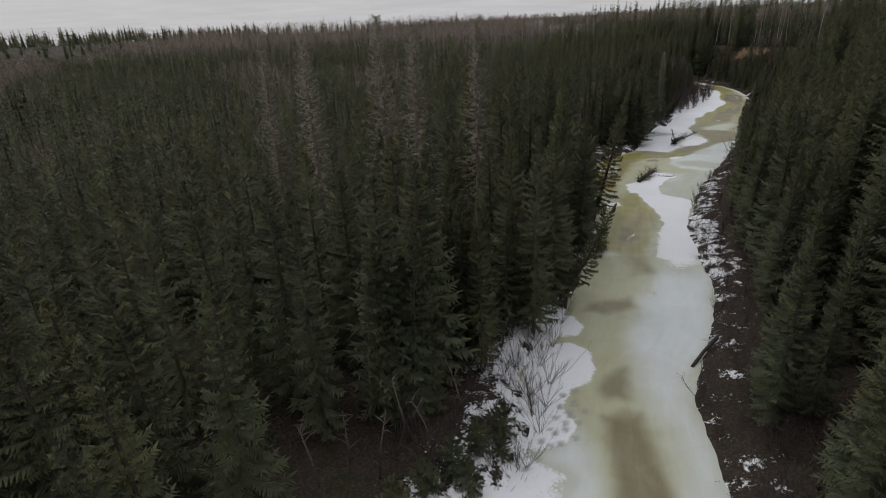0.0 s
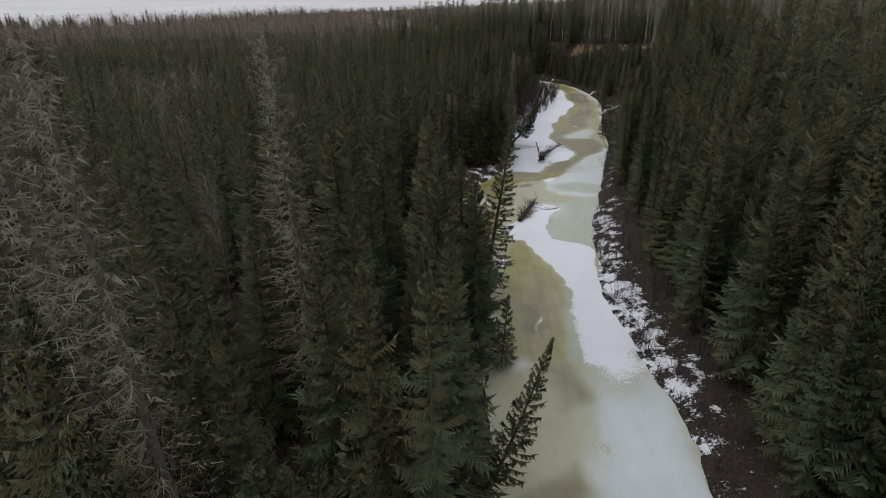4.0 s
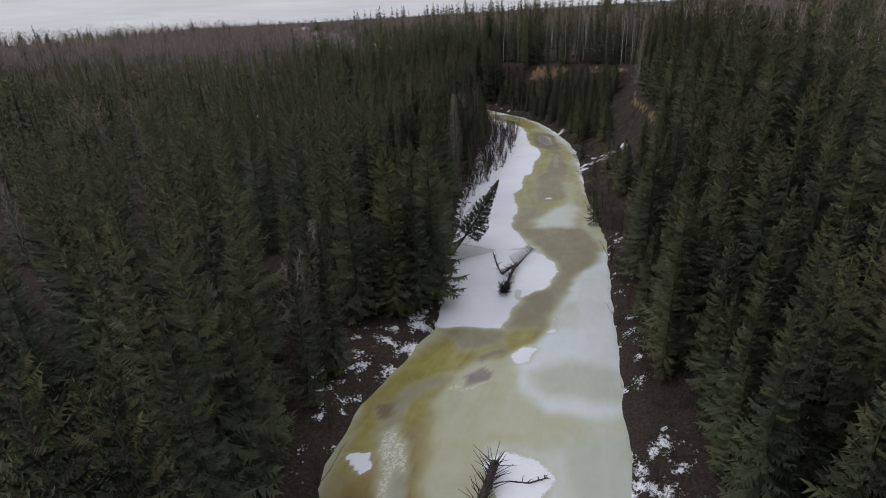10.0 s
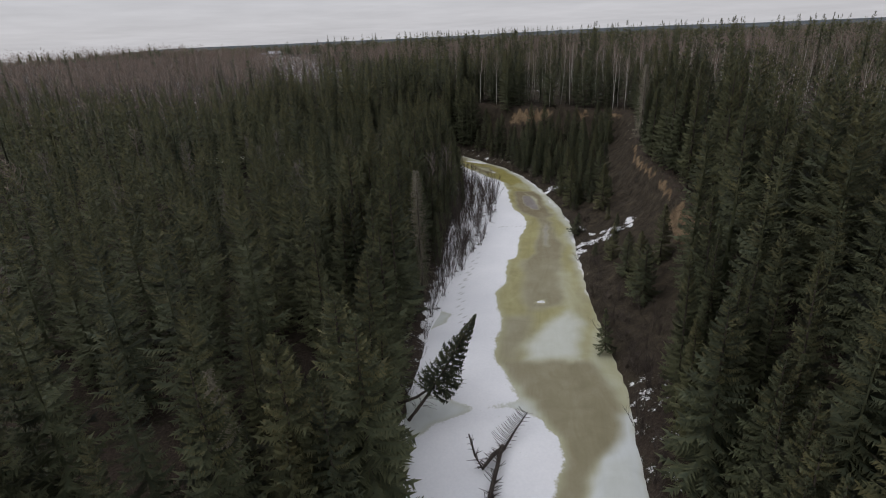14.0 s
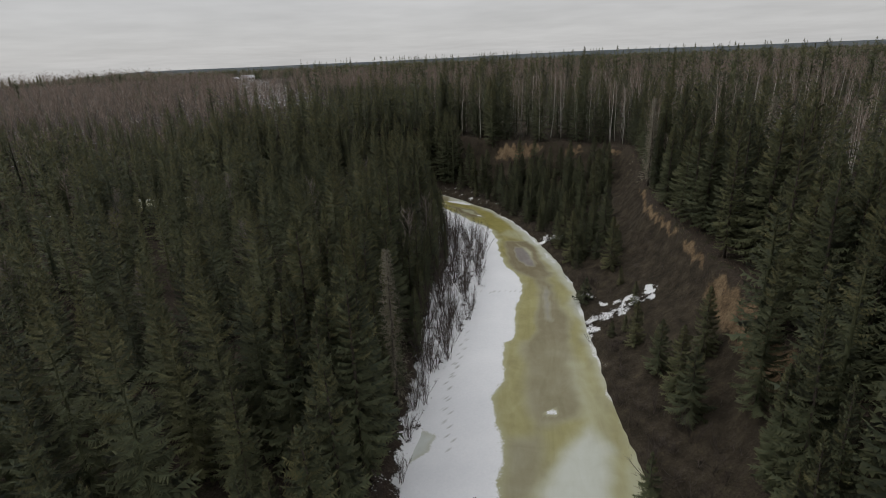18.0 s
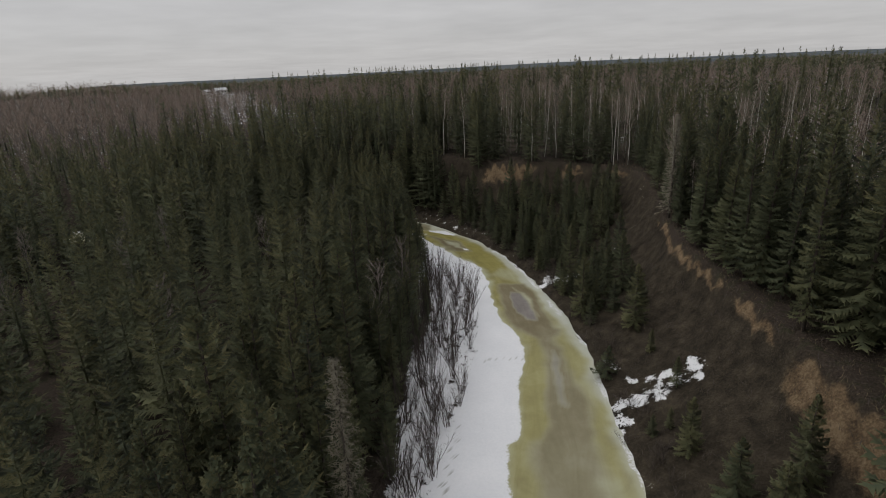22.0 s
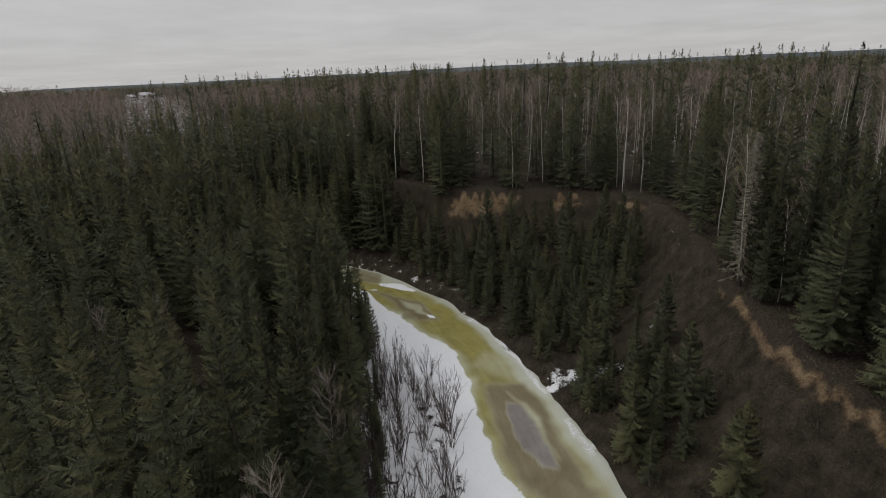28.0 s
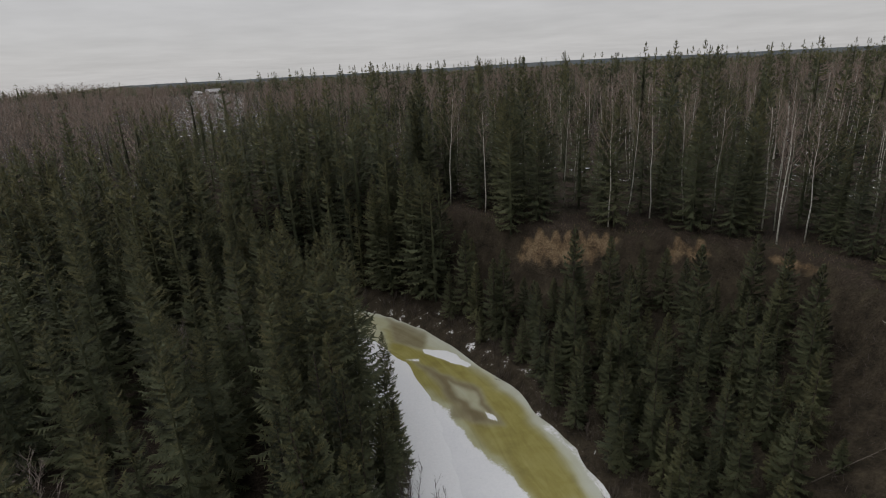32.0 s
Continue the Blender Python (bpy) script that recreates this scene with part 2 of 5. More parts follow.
def ice_material():
    m, nt, p = material("stained_river_ice", 0.5, 0.35)
    fine, mid, big = noise_node(nt, 5.0, 6.0, 0.65), noise_node(nt, 0.55, 5.0, 0.6, None, 0.6), noise_node(nt, 0.16, 3.0)
    flow = nt.nodes.new("ShaderNodeCombineXYZ")
    nt.links.new(math_node(nt, "MULTIPLY", attr_node(nt, "run"), 0.16), flow.inputs[0])
    nt.links.new(math_node(nt, "MULTIPLY", attr_node(nt, "across"), 0.95), flow.inputs[1])
    streak = noise_node(nt, 1.0, 6.0, 0.62, flow.outputs[0], 0.8)
    mid = math_node(nt, "MULTIPLY_ADD", streak, 0.55, math_node(nt, "MULTIPLY", mid, 0.45))
    pale = ramp_node(nt, mid, [(0.25, (0.34, 0.325, 0.19)), (0.5, (0.41, 0.405, 0.27)), (0.75, (0.46, 0.47, 0.36))])
    c = mix_node(nt, attr_node(nt, "blue"), pale, ramp_node(nt, mid, [(0.3, (0.430, 0.490, 0.490)), (0.7, (0.499, 0.559, 0.585))]))
    c = mix_node(nt, attr_node(nt, "white"), c, ramp_node(nt, mid, [(0.25, (0.52, 0.555, 0.555)), (0.55, (0.615, 0.65, 0.66)), (0.8, (0.68, 0.70, 0.72))]))
    c = mix_node(nt, attr_node(nt, "yellow"), c, ramp_node(nt, mid, [(0.3, (0.155, 0.125, 0.022)), (0.5, (0.245, 0.212, 0.045)), (0.7, (0.335, 0.300, 0.095))]))
    c = mix_node(nt, attr_node(nt, "ochre"), c, ramp_node(nt, mid, [(0.3, (0.125, 0.080, 0.012)), (0.5, (0.195, 0.133, 0.023)), (0.7, (0.275, 0.205, 0.048))]))
    c = mix_node(nt, attr_node(nt, "brown"), c, ramp_node(nt, mid, [(0.25, (0.105, 0.078, 0.034)), (0.5, (0.160, 0.128, 0.066)), (0.75, (0.235, 0.20, 0.12))]))
    c = mix_node(nt, attr_node(nt, "grey"), c, ramp_node(nt, mid, [(0.3, (0.14, 0.122, 0.11)), (0.7, (0.27, 0.245, 0.228))]))
    speck = step_node(nt, math_node(nt, "MULTIPLY_ADD", noise_node(nt, 3.4, 6.0, 0.7, None, 1.5), 0.6, math_node(nt, "MULTIPLY", attr_node(nt, "foam"), 0.25)), 0.51, 0.60)
    c = mix_node(nt, math_node(nt, "MULTIPLY", speck, attr_node(nt, "foam")), c, (0.62, 0.60, 0.52))
    edge = math_node(nt, "MULTIPLY_ADD", math_node(nt, "SUBTRACT", math_node(nt, "MULTIPLY_ADD", fine, 0.55, math_node(nt, "MULTIPLY", mid, 0.45)), 0.5), 1.25, attr_node(nt, "snow"))
    mask = step_node(nt, edge, 0.36, 0.62)
    snow = ramp_node(nt, math_node(nt, "MULTIPLY_ADD", big, 0.6, math_node(nt, "MULTIPLY", fine, 0.4)), [(0.3, (0.68, 0.69, 0.72)), (0.7, (0.82, 0.82, 0.84))])
    c = mix_node(nt, mask, c, snow)
    fleck = step_node(nt, math_node(nt, "SUBTRACT", noise_node(nt, 3.2, 5.0, 0.75), math_node(nt, "MULTIPLY", edge, 0.16)), 0.50, 0.56)
    c = mix_node(nt, math_node(nt, "MULTIPLY", math_node(nt, "MULTIPLY", fleck, mask), 0.45), c, (0.46, 0.47, 0.42))
    pit = attr_node(nt, "pit")
    c = mix_node(nt, pit, c, (0.30, 0.30, 0.27))
    nt.links.new(c, p.inputs["Base Color"])
    nt.links.new(math_node(nt, "MULTIPLY_ADD", mask, 0.35, math_node(nt, "MULTIPLY_ADD", fine, 0.25, 0.38)), p.inputs["Roughness"])
    bump_node(nt, p, math_node(nt, "ADD", math_node(nt, "MULTIPLY", fine, 0.5), mask), 0.35, 0.05)
    return m


GROUND, ICE = ground_material(), ice_material()

# ---- plan: the creek's two shores and the lip of the valley side ----
SHORE_LEFT = [(-14, -30), (-6, -8), (-2, 10), (1, 18), (2.8, 23.7), (4.5, 26.7), (5.7, 30.5), (5.2, 34), (8.4, 38.1), (10.1, 42.7), (13.3, 49.5), (17, 61), (19.5, 70),
              (20.3, 77), (21.8, 82), (24.2, 86.3), (27.5, 90), (34.3, 95.6), (36.5, 99), (39, 104.8), (41.9, 109.7), (48.7, 120.2), (56.7, 129.6), (65, 138), (72, 147),
              (75.8, 154.6), (79.3, 166), (81.5, 174), (82.3, 181), (81, 188), (77, 193), (70, 198), (60, 203.5), (30, 214), (-20, 226)]
SHORE_RIGHT = [(-2, -34), (5, -10), (9, 10), (11.5, 17), (13.3, 23.1), (14.2, 27), (15.6, 31.4), (19.1, 37.1), (23.3, 44.9), (24.7, 50.8), (27.5, 59.8), (31, 66),
               (33.4, 70.3), (36.1, 74.4), (39.6, 79.2), (44.2, 85.2), (50.4, 94.1), (57, 103), (60, 108.6), (65.7, 118.6), (72.8, 129.8), (78, 137.5), (81.3, 145),
               (84.6, 154.4), (86.8, 163.5), (87.8, 172), (87.5, 178), (86.6, 186), (84.7, 191), (81.5, 196.5), (77, 201), (68, 206.5), (58, 212), (30, 223), (-20, 235)]
LIP = [(26, -80), (27, -20), (30, 12), (34, 32), (40, 48), (47, 64), (55, 80), (63, 96), (70, 107), (74, 112.5), (77.8, 118), (80.5, 122), (83.5, 127), (86.5, 131.5), (89, 136.5),
       (93, 141), (97, 145.8), (101, 150), (104.5, 155), (107.5, 160), (107.5, 166), (104.5, 171.5), (101, 175.5), (97.5, 179), (95, 185), (93, 192), (89, 199), (82, 206.5), (72, 213),
       (60, 219.5), (40, 230), (0, 243), (-80, 268)]
BAR_BACK = [(46, 117.5), (50, 124.5), (54.5, 132), (62, 145), (67, 156.9), (71.5, 166), (74.5, 174), (76, 182), (75.5, 190)]


def smooth(v, lo, hi):
    t = np.clip((v - lo) / (hi - lo), 0, 1)
    return t * t * (3 - 2 * t)


def line_distance(px, py, line, closed=False):
    """Distance to a polyline, and its side: +1 to the right of its way."""
    pts = list(line) + ([line[0]] if closed else [])
    best, side = np.full(px.shape, 1e18), np.zeros(px.shape)
    for (ax, ay), (bx, by) in zip(pts, pts[1:]):
        dx, dy = bx - ax, by - ay
        t = np.clip(((px - ax) * dx + (py - ay) * dy) / (dx * dx + dy * dy), 0, 1)
        qx, qy = px - ax - t * dx, py - ay - t * dy
        d = qx * qx + qy * qy
        s = np.sign(dy * (px - ax) - dx * (py - ay))
        near = d < best - 1e-9
        best, side = np.where(near, d, best), np.where(near, s, side)
    return np.sqrt(best), side


def inside(px, py, poly):
    hit = np.zeros(px.shape, bool)
    for (ax, ay), (bx, by) in zip(poly, poly[1:] + poly[:1]):
        cut = (ay > py) != (by > py)
        hit ^= cut & (px < (bx - ax) * (py - ay) / ((by - ay) if by != ay else 1e-9) + ax)
    return hit


TABLE = np.random.default_rng(5).random((256, 256))


def wave(px, py, size, shift=0):
    """Smooth noise of 0 to 1 with lumps of that size."""
    u, v = px / size + 17.3 * shift, py / size + 5.7 * shift
    iu, iv = np.floor(u).astype(int), np.floor(v).astype(int)
    fu, fv = u - iu, v - iv
    fu, fv = fu * fu * (3 - 2 * fu), fv * fv * (3 - 2 * fv)
    g = lambda a, b: TABLE[(iu + a) % 256, (iv + b) % 256]
    return (g(0, 0) * (1 - fu) + g(1, 0) * fu) * (1 - fv) + (g(0, 1) * (1 - fu) + g(1, 1) * fu) * fv


CREEK = SHORE_LEFT + SHORE_RIGHT[::-1]


def survey(px, py):
    """All that the ground needs to know at places: height, distances and zones."""
    px, py = np.asarray(px, float), np.asarray(py, float)
    dl, _ = line_distance(px, py, SHORE_LEFT)
    dr, _ = line_distance(px, py, SHORE_RIGHT)
    dp, sp = line_distance(px, py, LIP)
    water = inside(px, py, CREEK)
    plateau = sp > 0
    left = (~plateau) & (dl <= dr)
    rough = wave(px, py, 7.0) - 0.5 + 0.5 * (wave(px, py, 2.3, 1) - 0.5)
    # the floodplain on the left, with the rise far behind it
    zl = 0.75 * smooth(dl, 0.0, 2.2) + 0.5 * smooth(dl, 3, 22) + 0.35 * rough * smooth(dl, 0.5, 3) + 9.0 * smooth(dl, 85, 230)
    # the slope on the right, up to a steep cut below the lip
    lift = 6.0 + 2.2 * smooth(py, 70, 112) + 2.2 * smooth(py, 140, 158)
    gentle = (1 - smooth(px, 25, 88)) * smooth(py, 198, 206)
    lift = lift * (1 - 0.85 * gentle)
    t = dr / (dr + dp + 1e-6)
    prof = 0.10 * smooth(t, 0, 0.10) + 0.16 * smooth(t, 0.1, 0.45) + 0.74 * np.clip((t - 0.35) / 0.65, 0, 1) ** 1.25
    cut = np.clip(1.0 - dp / 2.6, 0, 1)
    cutting = smooth(py, 100, 112) * (px > 60)
    prof = prof * (1 - 0.24 * cutting * (1 - cut))
    zr = lift * prof + 0.5 * rough * smooth(dr, 0.6, 5) * (1 - cut)
    zp = lift + 0.25 + 1.4 * smooth(dp, 0, 45) + 0.4 * rough * smooth(dp, 1, 6) + 1.6 * smooth(dp, 70, 330) + 12.5 * gentle * np.clip(dp / 230, 0, 1) ** 0.9
    z = np.where(plateau, zp, np.where(left, zl, zr))
    z = np.where(water, -0.35 * smooth(np.minimum(dl, dr), 0, 0.8) - 0.02, z)
    z = z + 0.20 * (wave(px, py, 2.1, 41) - 0.45) * (1 - smooth(np.minimum(dl, dr), 0.4, 1.8))
    away = np.hypot(px - 50, py - 100)
    hills = -9.0 * smooth(away, 420, 1100) + 10 * smooth(away, 500, 2200) * (wave(px, py, 900.0, 3) - 0.35) + (6 + 20 * smooth(px, 300, 2600)) * smooth(away, 2200, 3500) * (0.35 + 0.65 * wave(px, py, 1300.0, 8))
    hills = hills - 62 * smooth(away, 450, 2600) * (1 - smooth(px / np.maximum(py, 1.0), -0.28, 0.06)) * (py > 0)
    return dict(z=z + hills, dl=dl, dr=dr, dp=dp, water=water, plateau=plateau, left=left, away=away, cut=cut * cutting)


def grow(lo, hi, step, far_lo, far_hi):
    mid = list(np.arange(lo, hi + step, step))
    a, s = [], step
    while mid[0] - sum(a) > far_lo:
        s *= 1.17; a.append(s)
    b, s = [], step
    while mid[-1] + sum(b) < far_hi:
        s *= 1.17; b.append(s)
    return np.array(list(mid[0] - np.cumsum(a)[::-1]) + mid + list(mid[-1] + np.cumsum(b)))


def mesh_object(name, verts, tris, mat, parent=None, attrs=None, smooth_faces=False):
    """A mesh object out of arrays of places and triangles, with named values for its points."""
    me = bpy.data.meshes.new(name)
    verts, tris = np.asarray(verts, np.float32), np.asarray(tris, np.int32)
    me.vertices.add(len(verts)); me.vertices.foreach_set("co", verts.ravel())
    me.loops.add(tris.size); me.loops.foreach_set("vertex_index", tris.ravel())
    me.polygons.add(len(tris)); me.polygons.foreach_set("loop_start", np.arange(0, tris.size, 3, dtype=np.int32))
    me.polygons.foreach_set("use_smooth", np.full(len(tris), smooth_faces))
    for key, val in (attrs or {}).items():
        if np.ndim(val) == 2 and np.shape(val)[1] == 3 and key == "tuft":
            me.attributes.new(key, "FLOAT_VECTOR", "POINT").data.foreach_set("vector", np.asarray(val, np.float32).ravel())
            continue
        me.attributes.new(key, "FLOAT", "POINT").data.foreach_set("value", np.asarray(val, np.float32).ravel())
    me.materials.append(mat)
    me.update(calc_edges=True)
    ob = new(name, me)
    ob.parent = parent
    return ob


def grid_tris(rows, cols):
    i = (np.arange(rows - 1)[:, None] * cols + np.arange(cols - 1)[None]).ravel()
    return np.concatenate([np.stack([i, i + 1, i + cols + 1], 1), np.stack([i, i + cols + 1, i + cols], 1)])


SNOW_STREAKS = [[(75.9, 131.4), (76.3, 129.8), (78.0, 128.5), (78.3, 126.9), (78.9, 126.3), (78.7, 125.8), (78.1, 125.9), (77.4, 127.2), (76.6, 129.1), (75.6, 130.0)],
                [(79.0, 127.9), (79.3, 127.5), (79.2, 126.3), (78.6, 126.5), (78.6, 127.4)],
                [(72.3, 129.1), (74.7, 129.0), (76.5, 127.8), (77.4, 126.1), (78.0, 125.0), (77.6, 125.0), (76.4, 126.1), (74.9, 126.8), (73.9, 127.6), (72.1, 128.1)],
                [(77.2, 135.2), (77.4, 133.8), (76.4, 131.9), (75.4, 132.1)]]
SNOW_STREAKS += [[(73.0, 129.9), (72.3, 128.6), (72.2, 126.8), (71.3, 126.5), (70.6, 126.8), (68.9, 125.4), (69.7, 126.8)],
                 [(84.5, 152.9), (87.0, 151.8), (89.0, 148.9), (88.9, 148.1), (86.2, 149.9), (83.5, 151.2)],
                 [(93.2, 150.0), (93.9, 149.3), (93.7, 148.9), (93.1, 149.4)]]


GLADE_FAR = [(84, 310), (95, 420), (122, 672)]
SAND_CUTS = ((106, 120.5, 2.3), (120, 128, 0.9), (127.5, 146, 0.8), (159, 165.5, 1.1), (167, 172.6, 1.5), (173.6, 183, 2.0))


def build_ground():
    xs, ys = grow(-32, 122, 0.8, -3600, 3600), grow(6, 214, 0.8, -3200, 4200)
    gx, gy = np.meshgrid(xs, ys)
    s = survey(gx, gy)
    bar_d, bar_side = line_distance(gx, gy, BAR_BACK)
    bar = s["left"] & (bar_side > 0) & (gy > 117) & (gy < 190) & (s["dl"] < 14)
    s["z"] = np.where(bar, np.minimum(s["z"], 0.15 + 0.05 * s["dl"]), s["z"])
    lump = wave(gx, gy, 11.0, 2)
    snow = np.where(s["left"], 0.20 + (0.12 + 0.19 * (gy < 42)) * (1 - smooth(s["dl"], 1, 9)) + 0.16 * lump, 0.16 + 0.05 * (gy < 46) + (0.17 + 0.14 * (gy > 46) * (gy < 78) - 0.05 * (gy > 140)) * (1 - smooth(s["dr"], 1.5, 6)) + 0.14 * lump)
    open_field = line_distance(gx, gy, GLADE_FAR)[0] < 15
    snow = np.where(s["plateau"], 0.12 + 0.27 * smooth(s["dp"], 8, 20) * smooth(gy, 110, 140) + 0.05 * open_field, snow)
    snow = np.where(bar, 0.585 - 0.16 * smooth(s["dl"], 4.5, 9), snow)
    snow = np.where(bar, snow + 0.22 * smooth(gy, 156, 164), snow)
    slide = (~s["plateau"]) & (~s["left"]) & (gy > 104) & (gy < 150)
    snow = np.where(slide, 0.05 + 0.30 * (1 - smooth(s["dr"], 0.2, 2.2)), snow)
    for poly in SNOW_STREAKS:
        d, _ = line_distance(gx, gy, poly, True)
        snow = np.where(inside(gx, gy, poly), 0.56, np.maximum(snow, 0.48 - 0.40 * d))
    soil = np.where((~s["plateau"]) & (~s["left"]), smooth(gy, 96, 110), 0.0)
    # bare sand shows where the lip breaks away
    sand = np.zeros(gx.shape)
    for first, last, deep in SAND_CUTS:
        along = smooth(gy, first, first + 2.0) * (1 - smooth(gy, last - 2.0, last))
        sand = np.maximum(sand, along * (1 - smooth(s["dp"], 0.55 * deep, deep)))
    sand = 0.58 * sand * (~s["plateau"]) * (~s["left"])
    v = np.stack([gx, gy, s["z"]], -1).reshape(-1, 3)
    # far: share of painted haze colour, growing with distance
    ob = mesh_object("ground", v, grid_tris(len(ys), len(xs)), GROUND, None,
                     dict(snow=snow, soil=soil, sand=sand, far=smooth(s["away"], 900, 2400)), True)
    tagged(ob, "dark forest floor and earth slope with old snow patches", "ground", kind="structure")


build_ground()


def resample(line, n, ends):
    p = np.array(line, float)[ends[0]:ends[1]]
    s = np.r_[0, np.cumsum(np.hypot(*np.diff(p, axis=0).T))]
    # rounded by a light running mean
    q = np.stack([np.interp(np.linspace(0, s[-1], n), s, p[:, i]) for i in (0, 1)], 1)
    k = np.ones(9) / 9
    for i in (0, 1):
        q[4:-4, i] = np.convolve(q[:, i], k, "valid")
    return q


# patches of the ice, each laid over those before it: kind, strength, softness of the edge in metres, outline
ICE_PATCHES = []


def stain(kind, amount, soft, *outline):
    ICE_PATCHES.append((kind, amount, soft, list(outline)))


stain("white", 0.85, 1.6, (19.2, 48.7), (24.2, 49.4), (20.7, 40.2), (17.0, 34.5), (14.6, 30.0), (14.2, 26.3), (12.9, 21.9), (11.6, 22.0), (12.8, 28.2), (12.5, 31.8), (14.0, 37.6), (16.8, 43.4))
stain("white", 0.8, 0.9, (2.7, 22.5), (7.2, 22.2), (7.9, 26.7), (7.6, 29.5), (5.2, 27.3))
stain("brown", 0.85, 0.6, (9.5, 29.6), (11.7, 29.4), (11.5, 27.3), (11.3, 25.3), (10.9, 22.0), (7.8, 22.2), (8.9, 26.7))
stain("brown", 0.68, 0.6, (10.5, 33.4), (12.2, 33.9), (12.0, 31.8), (11.4, 30.5), (10.1, 30.9), (9.7, 32.0))
stain("brown", 0.64, 0.6, (12.1, 43.4), (16.0, 44.0), (15.8, 42.1), (12.9, 41.5), (11.3, 42.3))
stain("brown", 0.47, 0.8, (18.3, 52.1), (20.6, 52.5), (19.2, 48.7), (17.3, 48.3))
stain("snow", 1.0, 0.35, (7.2, 37.5), (8.9, 37.7), (10.1, 36.1), (10.2, 34.4), (9.4, 32.9), (7.6, 32.2), (6.9, 30.6), (7.4, 29.0), (6.9, 27.7), (5.6, 27.1), (4.2, 27.0), (4.7, 31.8), (5.6, 35.5))
stain("snow", 0.8, 0.35, (9.1, 41.8), (10.1, 41.3), (10.4, 39.5), (9.7, 38.4), (8.4, 38.5))
stain("snow", 0.8, 0.6, (1.3, 22.6), (4.3, 22.4), (6.0, 25.2), (4.7, 26.3), (3.2, 26.2), (1.3, 25.9))
stain("white", 0.9, 1.2, (13.1, 35.7), (18.1, 34.4), (23.2, 44.8), (25.5, 53.3), (24.2, 57.8), (21.9, 52.5), (19.5, 47.1), (16.9, 43.0), (15.5, 39.6))
stain("snow", 0.6, 0.12, (17.7, 45.9), (17.7, 45.3), (17.4, 44.5), (17.3, 44.9))
stain("snow", 0.55, 0.12, (17.8, 45.0), (18.1, 44.4), (17.9, 43.8), (17.6, 44.3))
stain("white", 0.6, 0.5, (16.1, 53.7), (17.6, 53.5), (17.4, 52.5), (16.0, 52.3))
stain("yellow", 0.7, 1.0, (25.2, 73.5), (26.3, 71.0), (25.8, 65.2), (24.9, 60.9), (23.4, 57.3), (20.3, 52.1), (15.9, 54.1), (18.7, 59.4), (20.8, 65.4))
stain("ochre", 0.5, 1.2, (23.9, 65.3), (25.2, 63.4), (23.6, 59.2), (21.6, 56.2), (18.7, 52.8), (17.0, 53.6), (19.7, 58.9), (21.9, 62.3))
stain("brown", 0.82, 0.9, (20.4, 59.9), (21.4, 59.1), (21.3, 56.8), (20.0, 54.9), (18.7, 55.5), (19.1, 57.8))
stain("white", 0.7, 0.5, (17.1, 59.6), (17.9, 59.3), (16.0, 54.0), (14.7, 54.6))
stain("blue", 0.5, 0.5, (25.3, 61.9), (24.2, 57.9), (20.9, 51.9), (20.3, 52.1), (23.1, 57.4))
stain("snow", 1.0, 0.25, (21.5, 68.4), (22.6, 68.5), (22.5, 67.3), (21.3, 66.6), (20.6, 66.8))
stain("snow", 0.6, 0.1, (20.4, 57.2), (21.1, 57.8), (20.8, 57.1), (20.3, 56.8), (20.0, 55.9), (19.9, 55.9), (20.1, 56.7))
stain("snow", 0.6, 0.1, (19.5, 55.5), (19.8, 55.6), (19.5, 55.2))
stain("white", 0.3, 1.0, (35.1, 85.2), (38.2, 84.5), (40.9, 82.2), (37.5, 76.0), (33.1, 76.2), (33.3, 79.6))
stain("blue", 0.45, 0.5, (30.8, 75.4), (32.8, 75.7), (37.5, 76.0), (32.8, 68.8), (32.2, 68.2), (30.6, 68.9), (29.6, 70.9), (29.3, 73.2))
stain("snow", 1.0, 0.35, (25.7, 74.4), (27.2, 74.8), (30.3, 76.9), (31.2, 79.2), (33.3, 80.3), (33.9, 78.5), (31.7, 76.9), (30.1, 75.1), (29.0, 72.2), (29.5, 70.4), (30.6, 68.9), (31.7, 67.9), (31.4, 66.7), (30.0, 64.8), (28.7, 61.7))
stain("snow", 1.0, 0.35, (26.3, 73.0), (29.0, 72.2), (30.6, 68.9), (31.4, 66.7), (28.7, 61.7), (27.5, 58.5), (26.8, 56.7), (25.4, 53.3), (23.9, 50.5), (21.5, 51.6), (22.9, 55.2), (23.8, 57.6), (25.2, 60.2), (25.7, 62.4), (26.2, 65.8))
stain("snow", 1.0, 0.3, (26.5, 73.5), (28.8, 71.8), (26.6, 65.6), (25.9, 68.0), (26.3, 71.0))
stain("yellow", 0.94, 0.7, (21.2, 79.6), (22.8, 83.1), (24.4, 86.1), (26.7, 89.7), (30.1, 92.1), (34.3, 94.2), (37.7, 94.2), (39.2, 92.8), (43.3, 93.7), (43.4, 91.1), (37.7, 90.1), (35.2, 90.4), (33.2, 89.9), (29.8, 84.9), (26.5, 79.0))
stain("yellow", 0.91, 0.7, (22.0, 81.2), (26.6, 86.5), (29.4, 85.0), (26.5, 79.0), (23.9, 73.2), (19.9, 75.1))
stain("ochre", 0.9, 0.8, (21.3, 79.5), (23.6, 83.9), (25.2, 83.7), (26.6, 86.5), (28.9, 85.3), (26.6, 79.0), (23.6, 73.3), (19.9, 75.1))
stain("brown", 0.56, 0.5, (26.2, 86.7), (29.3, 89.2), (32.6, 90.3), (32.8, 89.2), (29.8, 88.1), (27.3, 86.1))
stain("brown", 1, 0.2, (27.3, 88.9), (28.5, 88.5), (27.7, 87.4), (26.9, 87.4))
